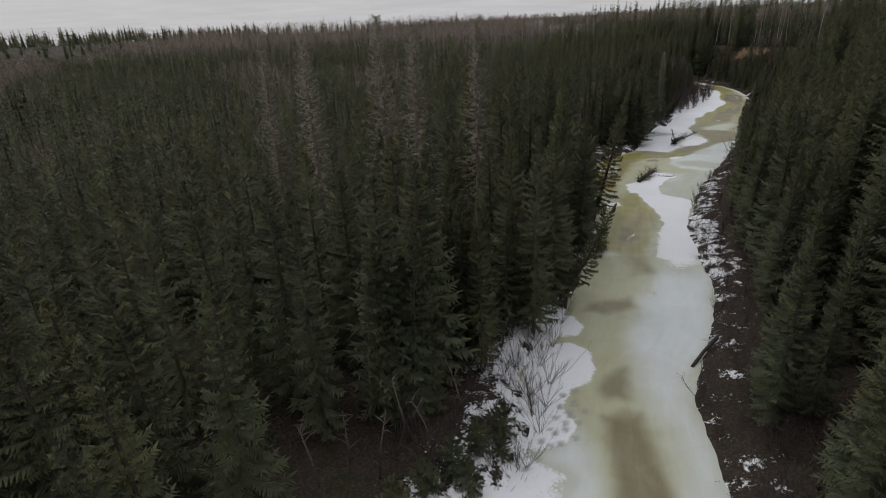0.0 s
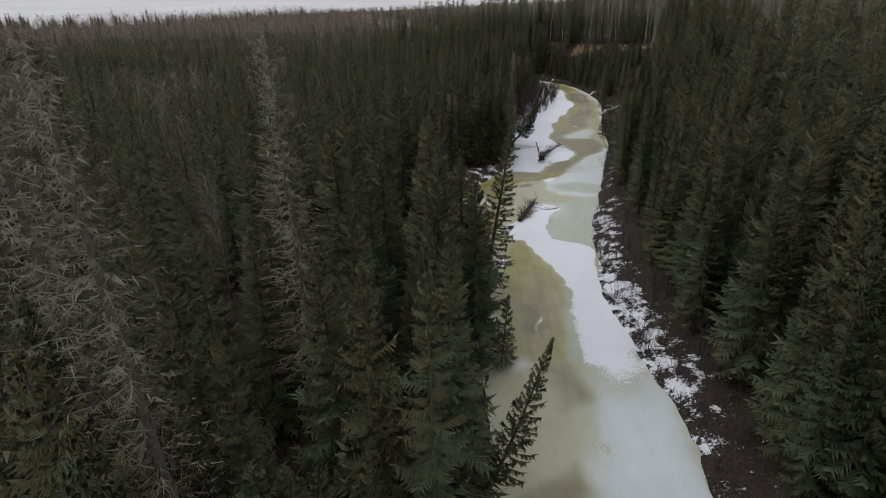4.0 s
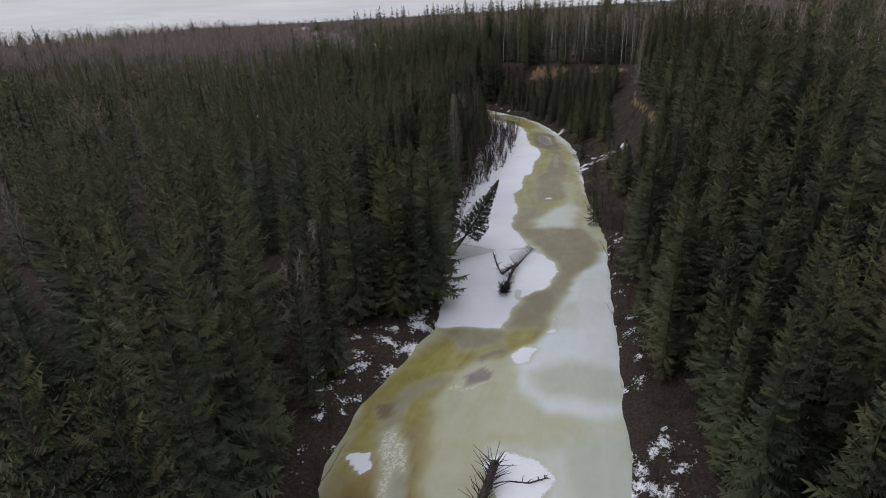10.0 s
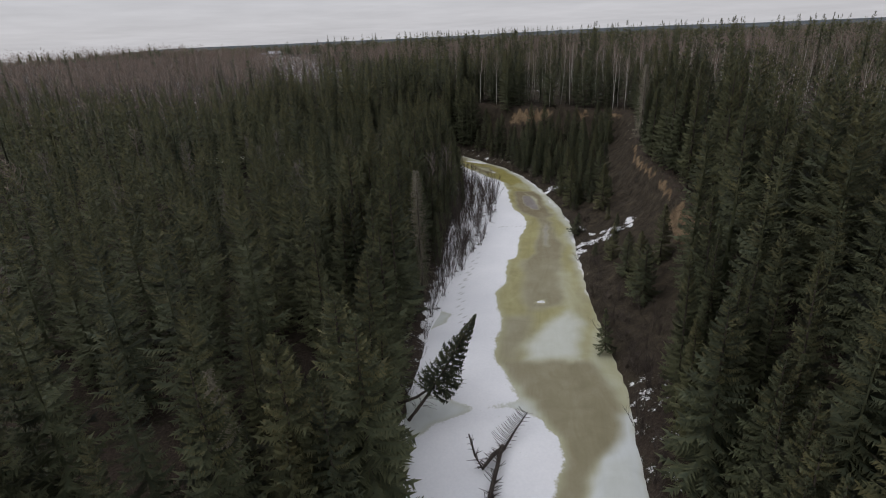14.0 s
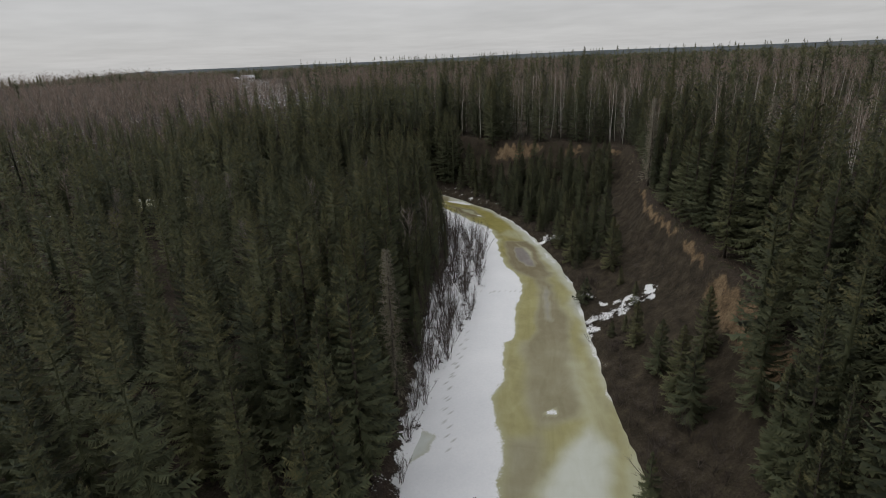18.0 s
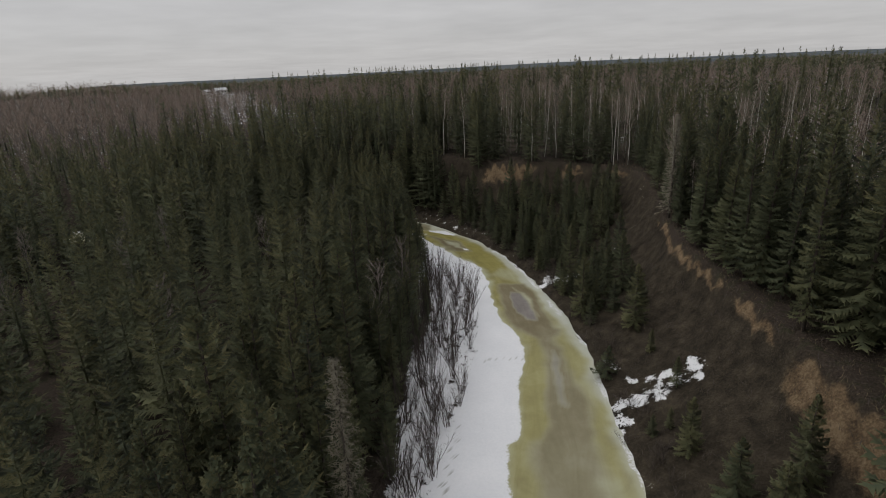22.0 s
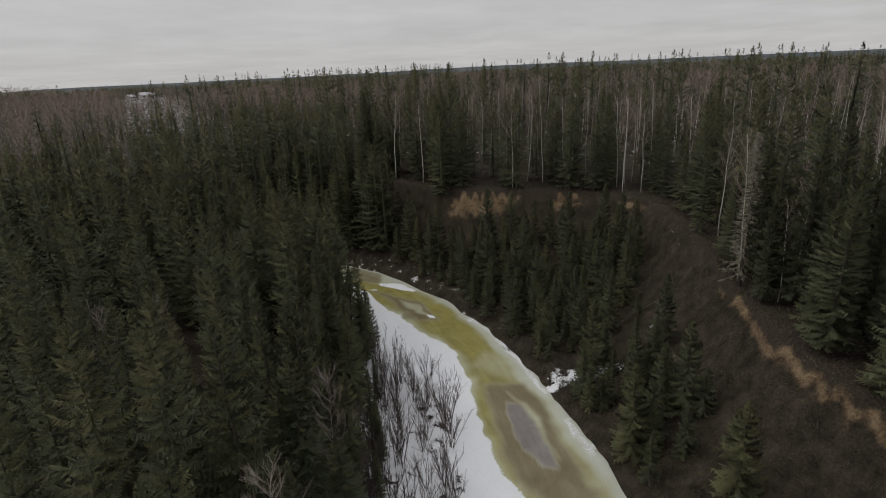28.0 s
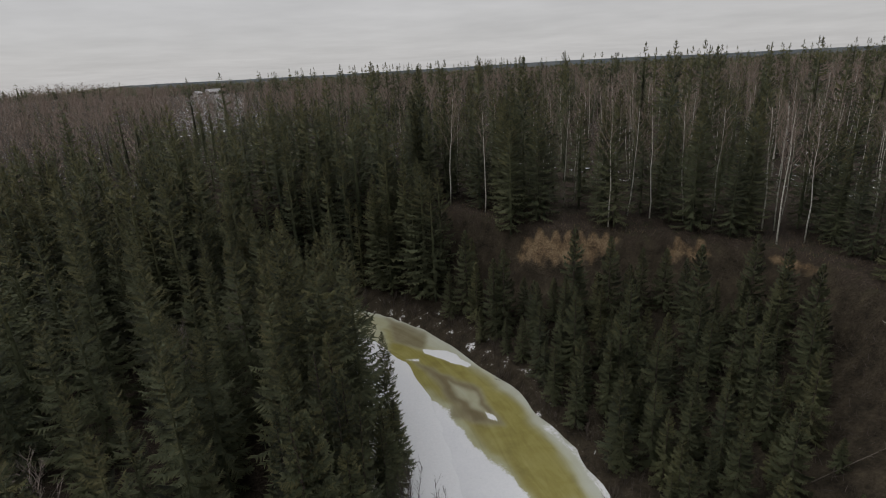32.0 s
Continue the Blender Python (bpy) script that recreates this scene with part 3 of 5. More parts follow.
stain("pale", 0.9, 0.9, (30.9, 87.5), (35.8, 86.7), (39.6, 84.7), (37.4, 80.9), (35.0, 78.1), (31.8, 81.0), (28.0, 78.2), (24.6, 72.9), (23.7, 73.3), (26.6, 79.0))
stain("brown", 0.76, 0.25, (35.6, 91.2), (37.8, 91.2), (37.9, 90.5), (36.2, 90.4), (35.3, 90.0))
stain("brown", 0.68, 0.5, (34.8, 95.2), (37.7, 94.2), (39.2, 92.8), (38.0, 91.6), (35.0, 92.1))
stain("foam", 1.0, 0.3, (26.6, 86.5), (28.0, 86.4), (28.0, 84.7), (26.9, 82.2), (24.9, 79.5), (24.8, 80.4), (25.6, 83.5))
stain("grey", 0.5, 0.3, (26.4, 83.1), (26.9, 82.2), (26.0, 80.3), (25.3, 80.4))
stain("snow", 1.0, 0.1, (24.5, 85.7), (25.9, 85.2), (25.2, 83.7), (24.6, 83.5))
stain("foam", 0.9, 0.3, (32.0, 88.1), (34.0, 89.5), (35.8, 90.0), (35.9, 88.5), (34.9, 87.4), (33.1, 87.0))
stain("grey", 1.0, 0.2, (33.7, 89.0), (35.2, 89.4), (35.5, 88.5), (34.9, 87.9), (33.5, 87.9))
stain("white", 0.88, 0.6, (38.2, 90.4), (41.5, 90.9), (44.2, 93.2), (48.5, 96.7), (54.7, 102.2), (56.3, 101.3), (48.4, 90.9), (44.0, 84.3), (41.9, 81.8), (39.3, 81.5), (36.8, 83.6), (36.5, 86.3))
stain("blue", 0.4, 0.8, (37.8, 87.5), (41.5, 87.6), (43.2, 84.7), (41.6, 82.3), (37.6, 84.7))
stain("blue", 0.4, 0.8, (35.0, 80.7), (40.1, 79.6), (37.6, 75.7), (35.5, 72.6), (32.6, 69.1), (28.8, 70.9), (30.4, 75.1), (32.9, 78.0))
stain("snow", 0.8, 0.2, (37.8, 90.1), (39.3, 90.6), (40.0, 89.9), (38.7, 88.6), (37.6, 88.8))
stain("snow", 0.75, 0.15, (42.0, 91.2), (45.0, 93.9), (44.9, 93.1), (42.6, 90.9))
stain("white", 0.6, 0.8, (32.0, 82.3), (35.5, 80.1), (34.4, 77.3), (32.1, 76.2), (30.9, 77.9))
stain("snow", 1.0, 0.35, (31.3, 81.3), (33.1, 81.2), (34.1, 79.9), (34.1, 78.6), (33.2, 77.9), (31.4, 76.6), (30.2, 75.2), (29.3, 73.4), (28.5, 71.0), (25.3, 72.5), (26.6, 76.0), (27.1, 76.7), (28.5, 77.0), (29.8, 77.4), (31.0, 78.9))
stain("brown", 0.72, 0.6, (58.5, 124.1), (59.9, 121.5), (58.1, 111.7), (57.7, 107.0), (55.7, 102.1), (53.9, 99.7), (50.4, 98.6), (46.6, 95.6), (42.0, 91.9), (39.5, 93.2), (43.5, 96.6), (47.2, 98.2), (49.8, 101.1), (50.3, 104.1), (50.1, 109.0))
stain("brown", 0.72, 0.5, (58.5, 124.1), (50.5, 108.7), (51.0, 113.0), (54.2, 118.0))
stain("pale", 0.5, 0.8, (64.8, 126.6), (66.7, 123.4), (62.1, 115.2), (59.0, 116.9), (59.9, 121.5))
stain("white", 0.45, 0.7, (58.9, 117.8), (61.8, 115.3), (58.3, 109.0), (55.8, 110.4))
stain("snow", 0.6, 0.18, (56.3, 112.7), (56.1, 110.3), (57.5, 108.3), (55.8, 108.5), (55.6, 110.8))
stain("snow", 0.7, 0.1, (60.0, 118.9), (60.9, 119.0), (60.6, 118.4), (59.9, 118.5))
stain("white", 0.75, 0.5, (50.9, 98.3), (52.7, 98.1), (51.2, 95.5), (46.2, 89.8), (43.9, 91.0), (47.7, 95.0))
stain("white", 0.5, 0.5, (42.7, 91.6), (45.5, 94.0), (46.8, 93.9), (44.5, 90.7))
stain("white", 0.8, 0.9, (41.4, 113.7), (46.2, 112.2), (49.3, 109.4), (49.9, 104.3), (49.2, 102.6), (45.3, 104.2), (41.7, 104.6), (38.2, 104.9))
stain("snow", 1.0, 0.4, (39.3, 93.3), (42.6, 96.5), (46.2, 97.5), (48.4, 99.6), (49.4, 101.3), (49.7, 103.2), (48.3, 106.0), (46.3, 107.1), (43.6, 106.8), (40.2, 106.1), (38.3, 102.2), (34.8, 95.5))
stain("white", 0.7, 0.4, (43.3, 98.7), (43.8, 98.1), (43.2, 96.5), (42.8, 96.8))
stain("snow", 1.0, 0.4, (41.3, 111.2), (44.6, 109.9), (46.4, 107.2), (49.4, 106.4), (50.9, 113.1), (53.6, 116.9), (55.8, 122.0), (59.9, 127.3), (65.0, 133.7), (66.1, 138.6), (59.7, 136.9), (53.8, 128.8), (48.0, 120.0), (44.8, 115.2))
stain("yellow", 0.66, 0.8, (73.3, 145.9), (79.1, 142.1), (71.5, 128.5), (66.0, 119.0), (61.9, 112.7), (57.6, 108.0), (50.0, 112.4), (57.1, 123.4))
stain("brown", 0.68, 0.8, (73.6, 141.2), (76.4, 141.6), (73.7, 135.3), (68.6, 127.6), (64.7, 120.7), (61.7, 117.2), (58.2, 117.6), (58.8, 120.6), (64.0, 127.8), (68.7, 133.3))
stain("brown", 0.6, 0.9, (55.0, 118.1), (57.8, 117.1), (54.8, 113.1), (52.1, 111.2), (50.9, 111.8))
stain("pale", 0.6, 0.7, (65.9, 124.3), (67.2, 123.5), (62.4, 115.2), (59.4, 111.0), (60.2, 113.7), (61.7, 117.2))
stain("white", 0.5, 0.9, (54.5, 112.7), (58.1, 114.9), (61.5, 115.7), (61.0, 113.2), (56.9, 108.4), (52.9, 110.7))
stain("grey", 0.6, 0.3, (74.0, 138.9), (75.4, 139.0), (69.7, 131.1), (68.4, 130.5))
stain("snow", 0.7, 0.1, (59.5, 118.8), (60.5, 118.8), (60.4, 118.2), (59.7, 118.5))
stain("snow", 1.0, 0.45, (50.6, 112.0), (54.1, 117.2), (55.7, 120.7), (57.1, 123.4), (59.3, 125.0), (61.6, 128.1), (64.1, 130.3), (59.0, 133.4), (55.2, 130.7), (49.9, 124.1), (44.9, 115.2))
stain("snow", 1.0, 0.4, (64.1, 130.3), (68.2, 135.3), (72.3, 140.0), (73.7, 143.3), (74.4, 147.6), (77.1, 153.9), (80.4, 159.8), (80.4, 163.4), (79.7, 167.7), (74.5, 162.1), (65.3, 146.5), (57.0, 132.0))
stain("white", 0.7, 0.5, (47.3, 121.1), (50.1, 122.4), (50.8, 121.2), (49.6, 119.8), (47.0, 119.3))
stain("snow", 1.0, 0.4, (64.2, 129.9), (68.2, 134.9), (72.5, 140.4), (74.6, 144.5), (74.8, 148.2), (76.8, 152.9), (71.6, 153.5), (64.8, 145.9), (57.2, 134.7))
stain("yellow", 0.87, 0.5, (83.8, 180.0), (86.7, 174.2), (86.6, 166.8), (83.7, 156.9), (81.1, 148.0), (79.2, 142.4), (77.3, 143.8), (74.8, 145.6), (75.5, 149.2), (77.5, 154.0), (80.2, 156.6), (82.6, 157.8), (81.5, 162.0), (81.8, 169.2))
stain("yellow", 0.74, 0.5, (76.5, 144.4), (77.3, 142.5), (71.6, 135.6), (65.8, 128.8), (64.4, 129.8), (68.8, 135.9))
stain("yellow", 0.66, 0.5, (79.1, 143.8), (76.2, 136.3), (74.3, 132.9), (68.9, 126.7), (71.3, 129.9), (72.9, 133.8), (74.2, 137.2))
stain("brown", 0.95, 0.5, (80.0, 155.7), (83.3, 153.8), (80.3, 146.3), (77.5, 141.0), (75.5, 141.7), (75.1, 144.7), (75.8, 148.7))
stain("brown", 0.79, 0.6, (77.3, 143.8), (77.9, 142.1), (74.4, 137.1), (72.9, 133.8), (71.8, 130.9), (68.0, 127.4), (65.9, 128.8), (70.0, 133.6), (73.0, 138.1))
stain("grey", 1.0, 0.2, (79.9, 153.1), (81.1, 152.2), (79.6, 147.6), (78.0, 144.8), (77.3, 145.7), (77.6, 149.1))
stain("grey", 0.7, 0.25, (74.6, 138.9), (74.1, 137.4), (71.4, 133.4), (69.8, 131.5), (69.6, 131.8), (71.6, 134.8), (73.0, 137.2))
stain("foam", 0.5, 0.3, (81.2, 153.7), (80.8, 149.9), (78.7, 145.4), (79.8, 147.8), (80.9, 152.9))
stain("brown", 0.82, 0.3, (82.9, 174.1), (84.8, 171.1), (83.2, 169.4), (81.3, 171.5))
stain("snow", 1.0, 0.4, (76.6, 152.7), (79.7, 157.0), (81.5, 162.6), (81.2, 169.7), (80.7, 172.8), (77.2, 168.9), (69.5, 152.2), (73.5, 149.2))
stain("snow", 1.0, 0.35, (75.2, 152.2), (79.4, 157.6), (80.4, 161.0), (80.8, 165.6), (81.8, 172.0), (80.9, 177.2), (80.2, 180.2), (76.4, 175.2), (74.2, 164.1), (70.7, 155.7))
stain("yellow", 0.93, 0.6, (82.9, 188.4), (84.7, 181.8), (87.4, 176.7), (87.2, 170.4), (85.0, 163.2), (84.2, 158.8), (81.3, 158.0), (81.6, 161.9), (82.6, 167.5), (82.4, 172.9), (80.6, 179.0))
stain("yellow", 0.8, 0.6, (81.4, 158.8), (84.0, 158.5), (83.0, 154.3), (81.6, 155.8), (79.8, 157.6))
stain("pale", 0.55, 0.6, (83.7, 160.2), (85.1, 157.2), (83.7, 154.1), (82.5, 155.1), (81.7, 157.3), (81.2, 158.5))
stain("brown", 1.0, 0.45, (82.9, 180.5), (85.3, 173.5), (84.2, 168.7), (82.5, 170.1), (82.7, 175.7))
stain("grey", 0.22, 0.3, (83.7, 176.4), (84.8, 173.2), (83.9, 170.3), (83.3, 172.9))
stain("brown", 0.82, 0.4, (84.0, 190.8), (86.0, 185.7), (85.0, 182.4), (82.6, 185.5))
stain("snow", 1.0, 0.1, (84.7, 182.5), (86.3, 180.8), (87.0, 177.6), (86.2, 177.6), (85.1, 180.0), (84.4, 181.5))
stain("snow", 0.9, 0.1, (83.9, 170.7), (84.3, 170.0), (84.1, 169.2), (83.6, 169.9))
stain("snow", 0.8, 0.1, (82.5, 181.2), (83.6, 180.8), (83.3, 180.2))
stain("white", 0.55, 0.35, (100.5, 197.9), (101.6, 192.8), (99.5, 194.7))
stain("snow", 0.7, 1.4, (24.1, 58.9), (26.9, 56.4), (24.8, 49.2), (21.5, 48.6), (21.5, 51.8))


def build_ice():
    n, m = 1300, 64
    a, b = resample(SHORE_LEFT, n, (1, 34)), resample(SHORE_RIGHT, n, (1, 34))
    u = np.linspace(-0.10, 1.10, m)[None, :, None]
    p = a[:, None] * (1 - u) + b[:, None] * u
    px, py = p[..., 0], p[..., 1]
    wx = px + 0.8 * (wave(px, py, 4.1, 5) - 0.5) + 0.45 * (wave(px, py, 1.0, 6) - 0.5)
    wy = py + 0.8 * (wave(px, py, 4.3, 7) - 0.5) + 0.45 * (wave(px, py, 1.1, 8) - 0.5)
    kinds = {k: np.zeros(px.shape) for k in ("snow", "white", "yellow", "ochre", "brown", "grey", "blue", "foam", "pit")}
    for kind, amount, soft, poly in ICE_PATCHES:
        q = np.array(poly)
        lo, hi = q.min(0) - 2.5 - 2 * soft, q.max(0) + 2.5 + 2 * soft
        part = (px > lo[0]) & (px < hi[0]) & (py > lo[1]) & (py < hi[1])
        if not part.any():
            continue
        d, _ = line_distance(wx[part], wy[part], poly, True)
        d = np.where(inside(wx[part], wy[part], poly), d, -d)
        cover = smooth(d, -soft, soft) if kind != "snow" else smooth(d, -1.8 * soft, 1.6 * soft)
        for k in kinds:
            goal = amount if k == kind else 0.0
            kinds[k][part] += (cover if kind != "pale" else cover * amount) * (goal - kinds[k][part])
    kinds["run"] = np.broadcast_to(np.arange(n)[:, None] * 0.22, px.shape)
    kinds["across"] = np.broadcast_to(np.linspace(0, 12, m)[None], px.shape)
    # a thin rim of snow along the right shore of the bend
    d, _ = line_distance(wx, wy, SHORE_RIGHT)
    rim = (1 - smooth(d, 0.2, 0.4 + 1.3 * wave(px, py, 2.6, 21) ** 2)) * smooth(py, 104, 116) * smooth(wave(px, py, 3.7, 22), 0.15, 0.5)
    kinds["snow"] = np.maximum(kinds["snow"], 0.52 * rim)
    milk = 0.6 * (1 - smooth(d, 0.1, 0.9 + 1.5 * wave(px, py, 3.1, 23))) * smooth(py, 110, 130)
    for k in ("yellow", "ochre", "brown", "grey"):
        kinds[k] = kinds[k] * (1 - milk)
    kinds["white"] = np.maximum(kinds["white"], 0.75 * milk)
    z = 0.012 + 0.05 * kinds["snow"] + 0.02 * (wave(px, py, 1.7, 9) - 0.5)
    # a trail of footprints, and one that crosses
    for trail in TRAILS:
        for x, y, r in trail:
            d = np.hypot(px - x, py - y)
            kinds["pit"] = np.maximum(kinds["pit"], 0.8 * (1 - smooth(d, 0.6 * r, r)))
            z = z - 0.06 * (1 - smooth(d, 0.5 * r, r))
    ob = mesh_object("frozen_creek", np.stack([px, py, z], -1).reshape(-1, 3), grid_tris(n, m), ICE, None, kinds, True)
    tagged(ob, "frozen creek with white snow and yellow-brown stained ice", "ice", kind="structure")


def trail(points, step, r, seed, wide=0.22):
    rng = np.random.default_rng(seed)
    p = np.array(points, float)
    s = np.r_[0, np.cumsum(np.hypot(*np.diff(p, axis=0).T))]
    out = []
    for k, q in enumerate(np.arange(0, s[-1], step)):
        x, y = np.interp(q, s, p[:, 0]), np.interp(q, s, p[:, 1])
        out.append((x + (wide if k % 2 else -wide) + rng.normal(0, 0.06), y + rng.normal(0, 0.1), r * rng.uniform(0.8, 1.2)))
    return out


TRAILS = [trail([(51.3, 119), (52.6, 122.5), (55, 126.5), (58.5, 130.6), (61, 134)], 0.85, 0.17, 1),
          trail([(68.3, 141), (70, 140.2), (71.6, 139.4)], 0.6, 0.14, 2, 0.1),
          trail([(4.2, 26.0), (6.6, 29.2), (7.6, 31.2), (8.2, 32.4)], 0.55, 0.26, 3, 0.3),
          trail([(6.6, 27.5), (7.6, 29.5), (8.2, 31)], 0.6, 0.26, 4, 0.3)]
build_ice()

# ---- building trees out of small pieces ----


class Bits:
    """Collects points and triangles of one mesh, with a value of 0 at the stem and 1 at the tips."""

    def __init__(self):
        self.v, self.t, self.tip, self.mark, self.marks = [], [], [], 0, []

    def tufts(self):
        """Soft directions for the needles: away from the stem, upwards, and a little apart from bough to bough."""
        v = np.array(self.v, float)
        mark = np.array(self.marks + [self.marks[-1] if self.marks else 0] * (len(v) - len(self.marks)), int)
        jit = np.random.default_rng(5).normal(0, 0.42, (mark.max() + 1, 3))[mark]
        r = np.hypot(v[:, 0], v[:, 1]) + 1e-3
        way = np.stack([v[:, 0] / r, v[:, 1] / r, np.full(len(v), 0.9)], 1) + jit
        return way / np.linalg.norm(way, axis=1)[:, None]

    def tri(self, a, b, c, ta=0.0, tb=0.5, tc=1.0):
        k = len(self.v)
        self.v += [tuple(a), tuple(b), tuple(c)]
        self.tip += [ta, tb, tc]
        self.t.append((k, k + 1, k + 2))

    def leaf(self, root, out, side, width, ta, tb):
        """A long diamond from root, folded down a little at its middle."""
        k = len(self.v)
        mid = root + out * 0.45
        self.v += [tuple(root), tuple(mid + side * width), tuple(root + out), tuple(mid - side * width)]
        self.tip += [ta, 0.5 * (ta + tb), tb, 0.5 * (ta + tb)]
        self.t += [(k, k + 1, k + 2), (k, k + 2, k + 3)]

    def rod(self, pts, r0, r1, sides=5, cap=True):
        k0 = len(self.v)
        pts = [Vector(p) for p in pts]
        for i, p in enumerate(pts):
            way = (pts[min(i + 1, len(pts) - 1)] - pts[max(i - 1, 0)]).normalized()
            a = way.orthogonal().normalized() if abs(way.z) < 0.95 else Vector((1, 0, 0))
            a = (a - way * a.dot(way)).normalized()
            b = way.cross(a)
            f = i / (len(pts) - 1)
            r = r0 + (r1 - r0) * f
            for s in range(sides):
                w = 2 * math.pi * s / sides
                self.v.append(tuple(p + a * (r * math.cos(w)) + b * (r * math.sin(w))))
                self.tip.append(f)
        for i in range(len(pts) - 1):
            for s in range(sides):
                p, q = k0 + i * sides + s, k0 + i * sides + (s + 1) % sides
                self.t += [(p, q, q + sides), (p, q + sides, p + sides)]
        if cap:
            for base, flip in ((k0, True), (k0 + (len(pts) - 1) * sides, False)):
                for s in range(1, sides - 1):
                    f = (base, base + s, base + s + 1)
                    self.t.append(f[::-1] if flip else f)

    def arrays(self):
        return np.array(self.v, np.float32), np.array(self.t, np.int32), np.array(self.tip, np.float32)

    def put(self, name, mat, parent=None, smooth_faces=False):
        v, t, tip = self.arrays()
        more = dict(tuft=self.tufts()) if mat in (NEEDLES, LICHEN) else {}
        return mesh_object(name, v, t, mat, parent, dict(tip=tip, **more), smooth_faces)


def spruce_crown(seed, height, radius, boughs, twigs, bare=0.06, width=1.0, thin=0.0, power=0.74):
    """Whorls of drooping boughs, each a saw-edged fan of twigs. thin: how many boughs are missing.
    The value of a point goes from 0 at the stem to 1 at the tips, and past 1 where cones hang in the crest."""
    rng = random.Random(seed)
    b = Bits()
    low = bare * height
    teeth, hang = {-1: (3, 0), 0: (2, 0), 1: (4, 2), 2: (8, 2)}.get(twigs, (8, 6))
    lumps = [(rng.uniform(0, 6.28), rng.uniform(0.5, 2.2), rng.uniform(0.03, 0.09)) for _ in range(4)]
    down = Vector((0, 0, -1))
    spin = 0.0
    for i in range(boughs):
        # whorls of six; the boughs shorten towards the top
        whorl = i // 6
        if i % 6 == 0:
            spin += rng.uniform(0.3, 0.8)
        f = min(0.985, max(0.0, 1 - max(0.0, 1 - (6 * whorl + 3 + rng.uniform(-2.2, 2.2)) / boughs) ** 1.3))
        if rng.random() < thin:
            continue
        b.marks += [b.mark] * (len(b.v) - len(b.marks))
        b.mark = i
        z = low + (height - low) * f
        up = z / height
        w = spin + (i % 6) * 1.0472 + rng.uniform(-0.35, 0.35)
        lump = 1.0 + sum(a * math.sin(w * k + p + 9.0 * up * (1 + k)) for p, k, a in lumps)
        r = radius * (1 - up) ** power * (0.75 + 0.25 * min(1.0, f / 0.15)) + 0.045 * radius * (1 - up) ** 0.35
        ln = r * lump * rng.uniform(0.74, 1.12)
        out = Vector((math.cos(w), math.sin(w), 0))
        side = Vector((-out.y, out.x, 0))
        droop = 0.52 - 1.0 * up + rng.uniform(-0.12, 0.12)
        root = Vector((0, 0, z))
        crest = 1.0 if rng.random() < 2.0 * (up - 0.55) else 0.0

        def at(u):
            return root + out * (ln * u) + Vector((0, 0, ln * (-droop * u + 0.32 * u * u)))
        spine = [at(0.06 + 0.80 * k / teeth) for k in range(teeth + 1)]
        for k in range(teeth):
            u = 0.06 + 0.80 * (k + 0.5) / teeth
            half = (0.36 * ln * (u ** 0.6) * (1.12 - u) ** 0.55 + 0.07 * min(1.0, 1.6 * ln)) * width
            for sg in (-1, 1):
                ahead = rng.uniform(0.10, 0.26) * ln * (1.1 - 0.6 * u) + 0.04
                tip = at(u) + side * (sg * half * rng.uniform(0.7, 1.25)) + out * ahead + down * (half * rng.uniform(0.1, 0.55))
                b.tri(spine[k], spine[k + 1], tip, 0.1 + crest, 0.25 + crest, 1.0 + crest)
        s = side * ((0.05 * ln + 0.035) * width)
        b.tri(spine[-1] - s, spine[-1] + s, at(1.08), 0.3 + crest, 0.3 + crest, 1.0 + crest)
        for k in range(hang):
            u = rng.uniform(0.25, 0.95)
            q = at(u)
            t = (out * rng.uniform(-0.1, 0.5) + side * rng.uniform(-0.7, 0.7) + down * rng.uniform(0.5, 0.9)) * (0.14 + 0.17 * ln)
            s = (side * rng.uniform(-1, 1) + out * rng.uniform(0.4, 1.0)).normalized() * (0.05 + 0.03 * ln)
            b.tri(q - s, q + s, q + t, 0.1, 0.1, 0.7)
    top = Vector((0, 0, height * 0.93))
    for k in range(4):
        w = k * 1.57
        b.leaf(top, Vector((0.05 * math.cos(w), 0.05 * math.sin(w), height * 0.075)), Vector((-math.sin(w), math.cos(w), 0)), 0.05 * min(width, 1.6), 0.8, 1.4)
    return b


def spruce_trunk(height, seed):
    rng = random.Random(seed)
    b = Bits()
    b.rod([(0, 0, -0.5), (rng.uniform(-.04, .04), rng.uniform(-.04, .04), height * 0.4), (0, 0, height * 0.8), (0, 0, height * 0.97)], 0.012 * height, 0.015, 6)
    for _ in range(10):
        w, z = rng.uniform(0, 6.28), rng.uniform(0.03, 0.28) * height
        d = Vector((math.cos(w), math.sin(w), rng.uniform(-0.3, 0.1)))
        b.rod([(0, 0, z), Vector((0, 0, z)) + d * rng.uniform(0.5, 1.1)], 0.02, 0.006, 3, False)
    return b


def spruce_model(seed, height, radius, boughs, twigs, label, thin=0.0, crown_mat=NEEDLES, bare=0.06, group="spruces along the creek", name="spruce_tree"):
    base = tagged(new(name), label, "spruce tree", group)
    spruce_trunk(height, seed).put("trunk", BARK, base, True)
    spruce_crown(seed, height, radius, boughs, twigs, bare, 1.0, thin).put("crown", crown_mat, base)
    return base


SPRUCE_LABELS = ("tall dark green spruce standing in the dense forest", "slender dark green spruce with drooping boughs", "full dark green spruce with lighter boughs' tips")
rng = np.random.default_rng(3)


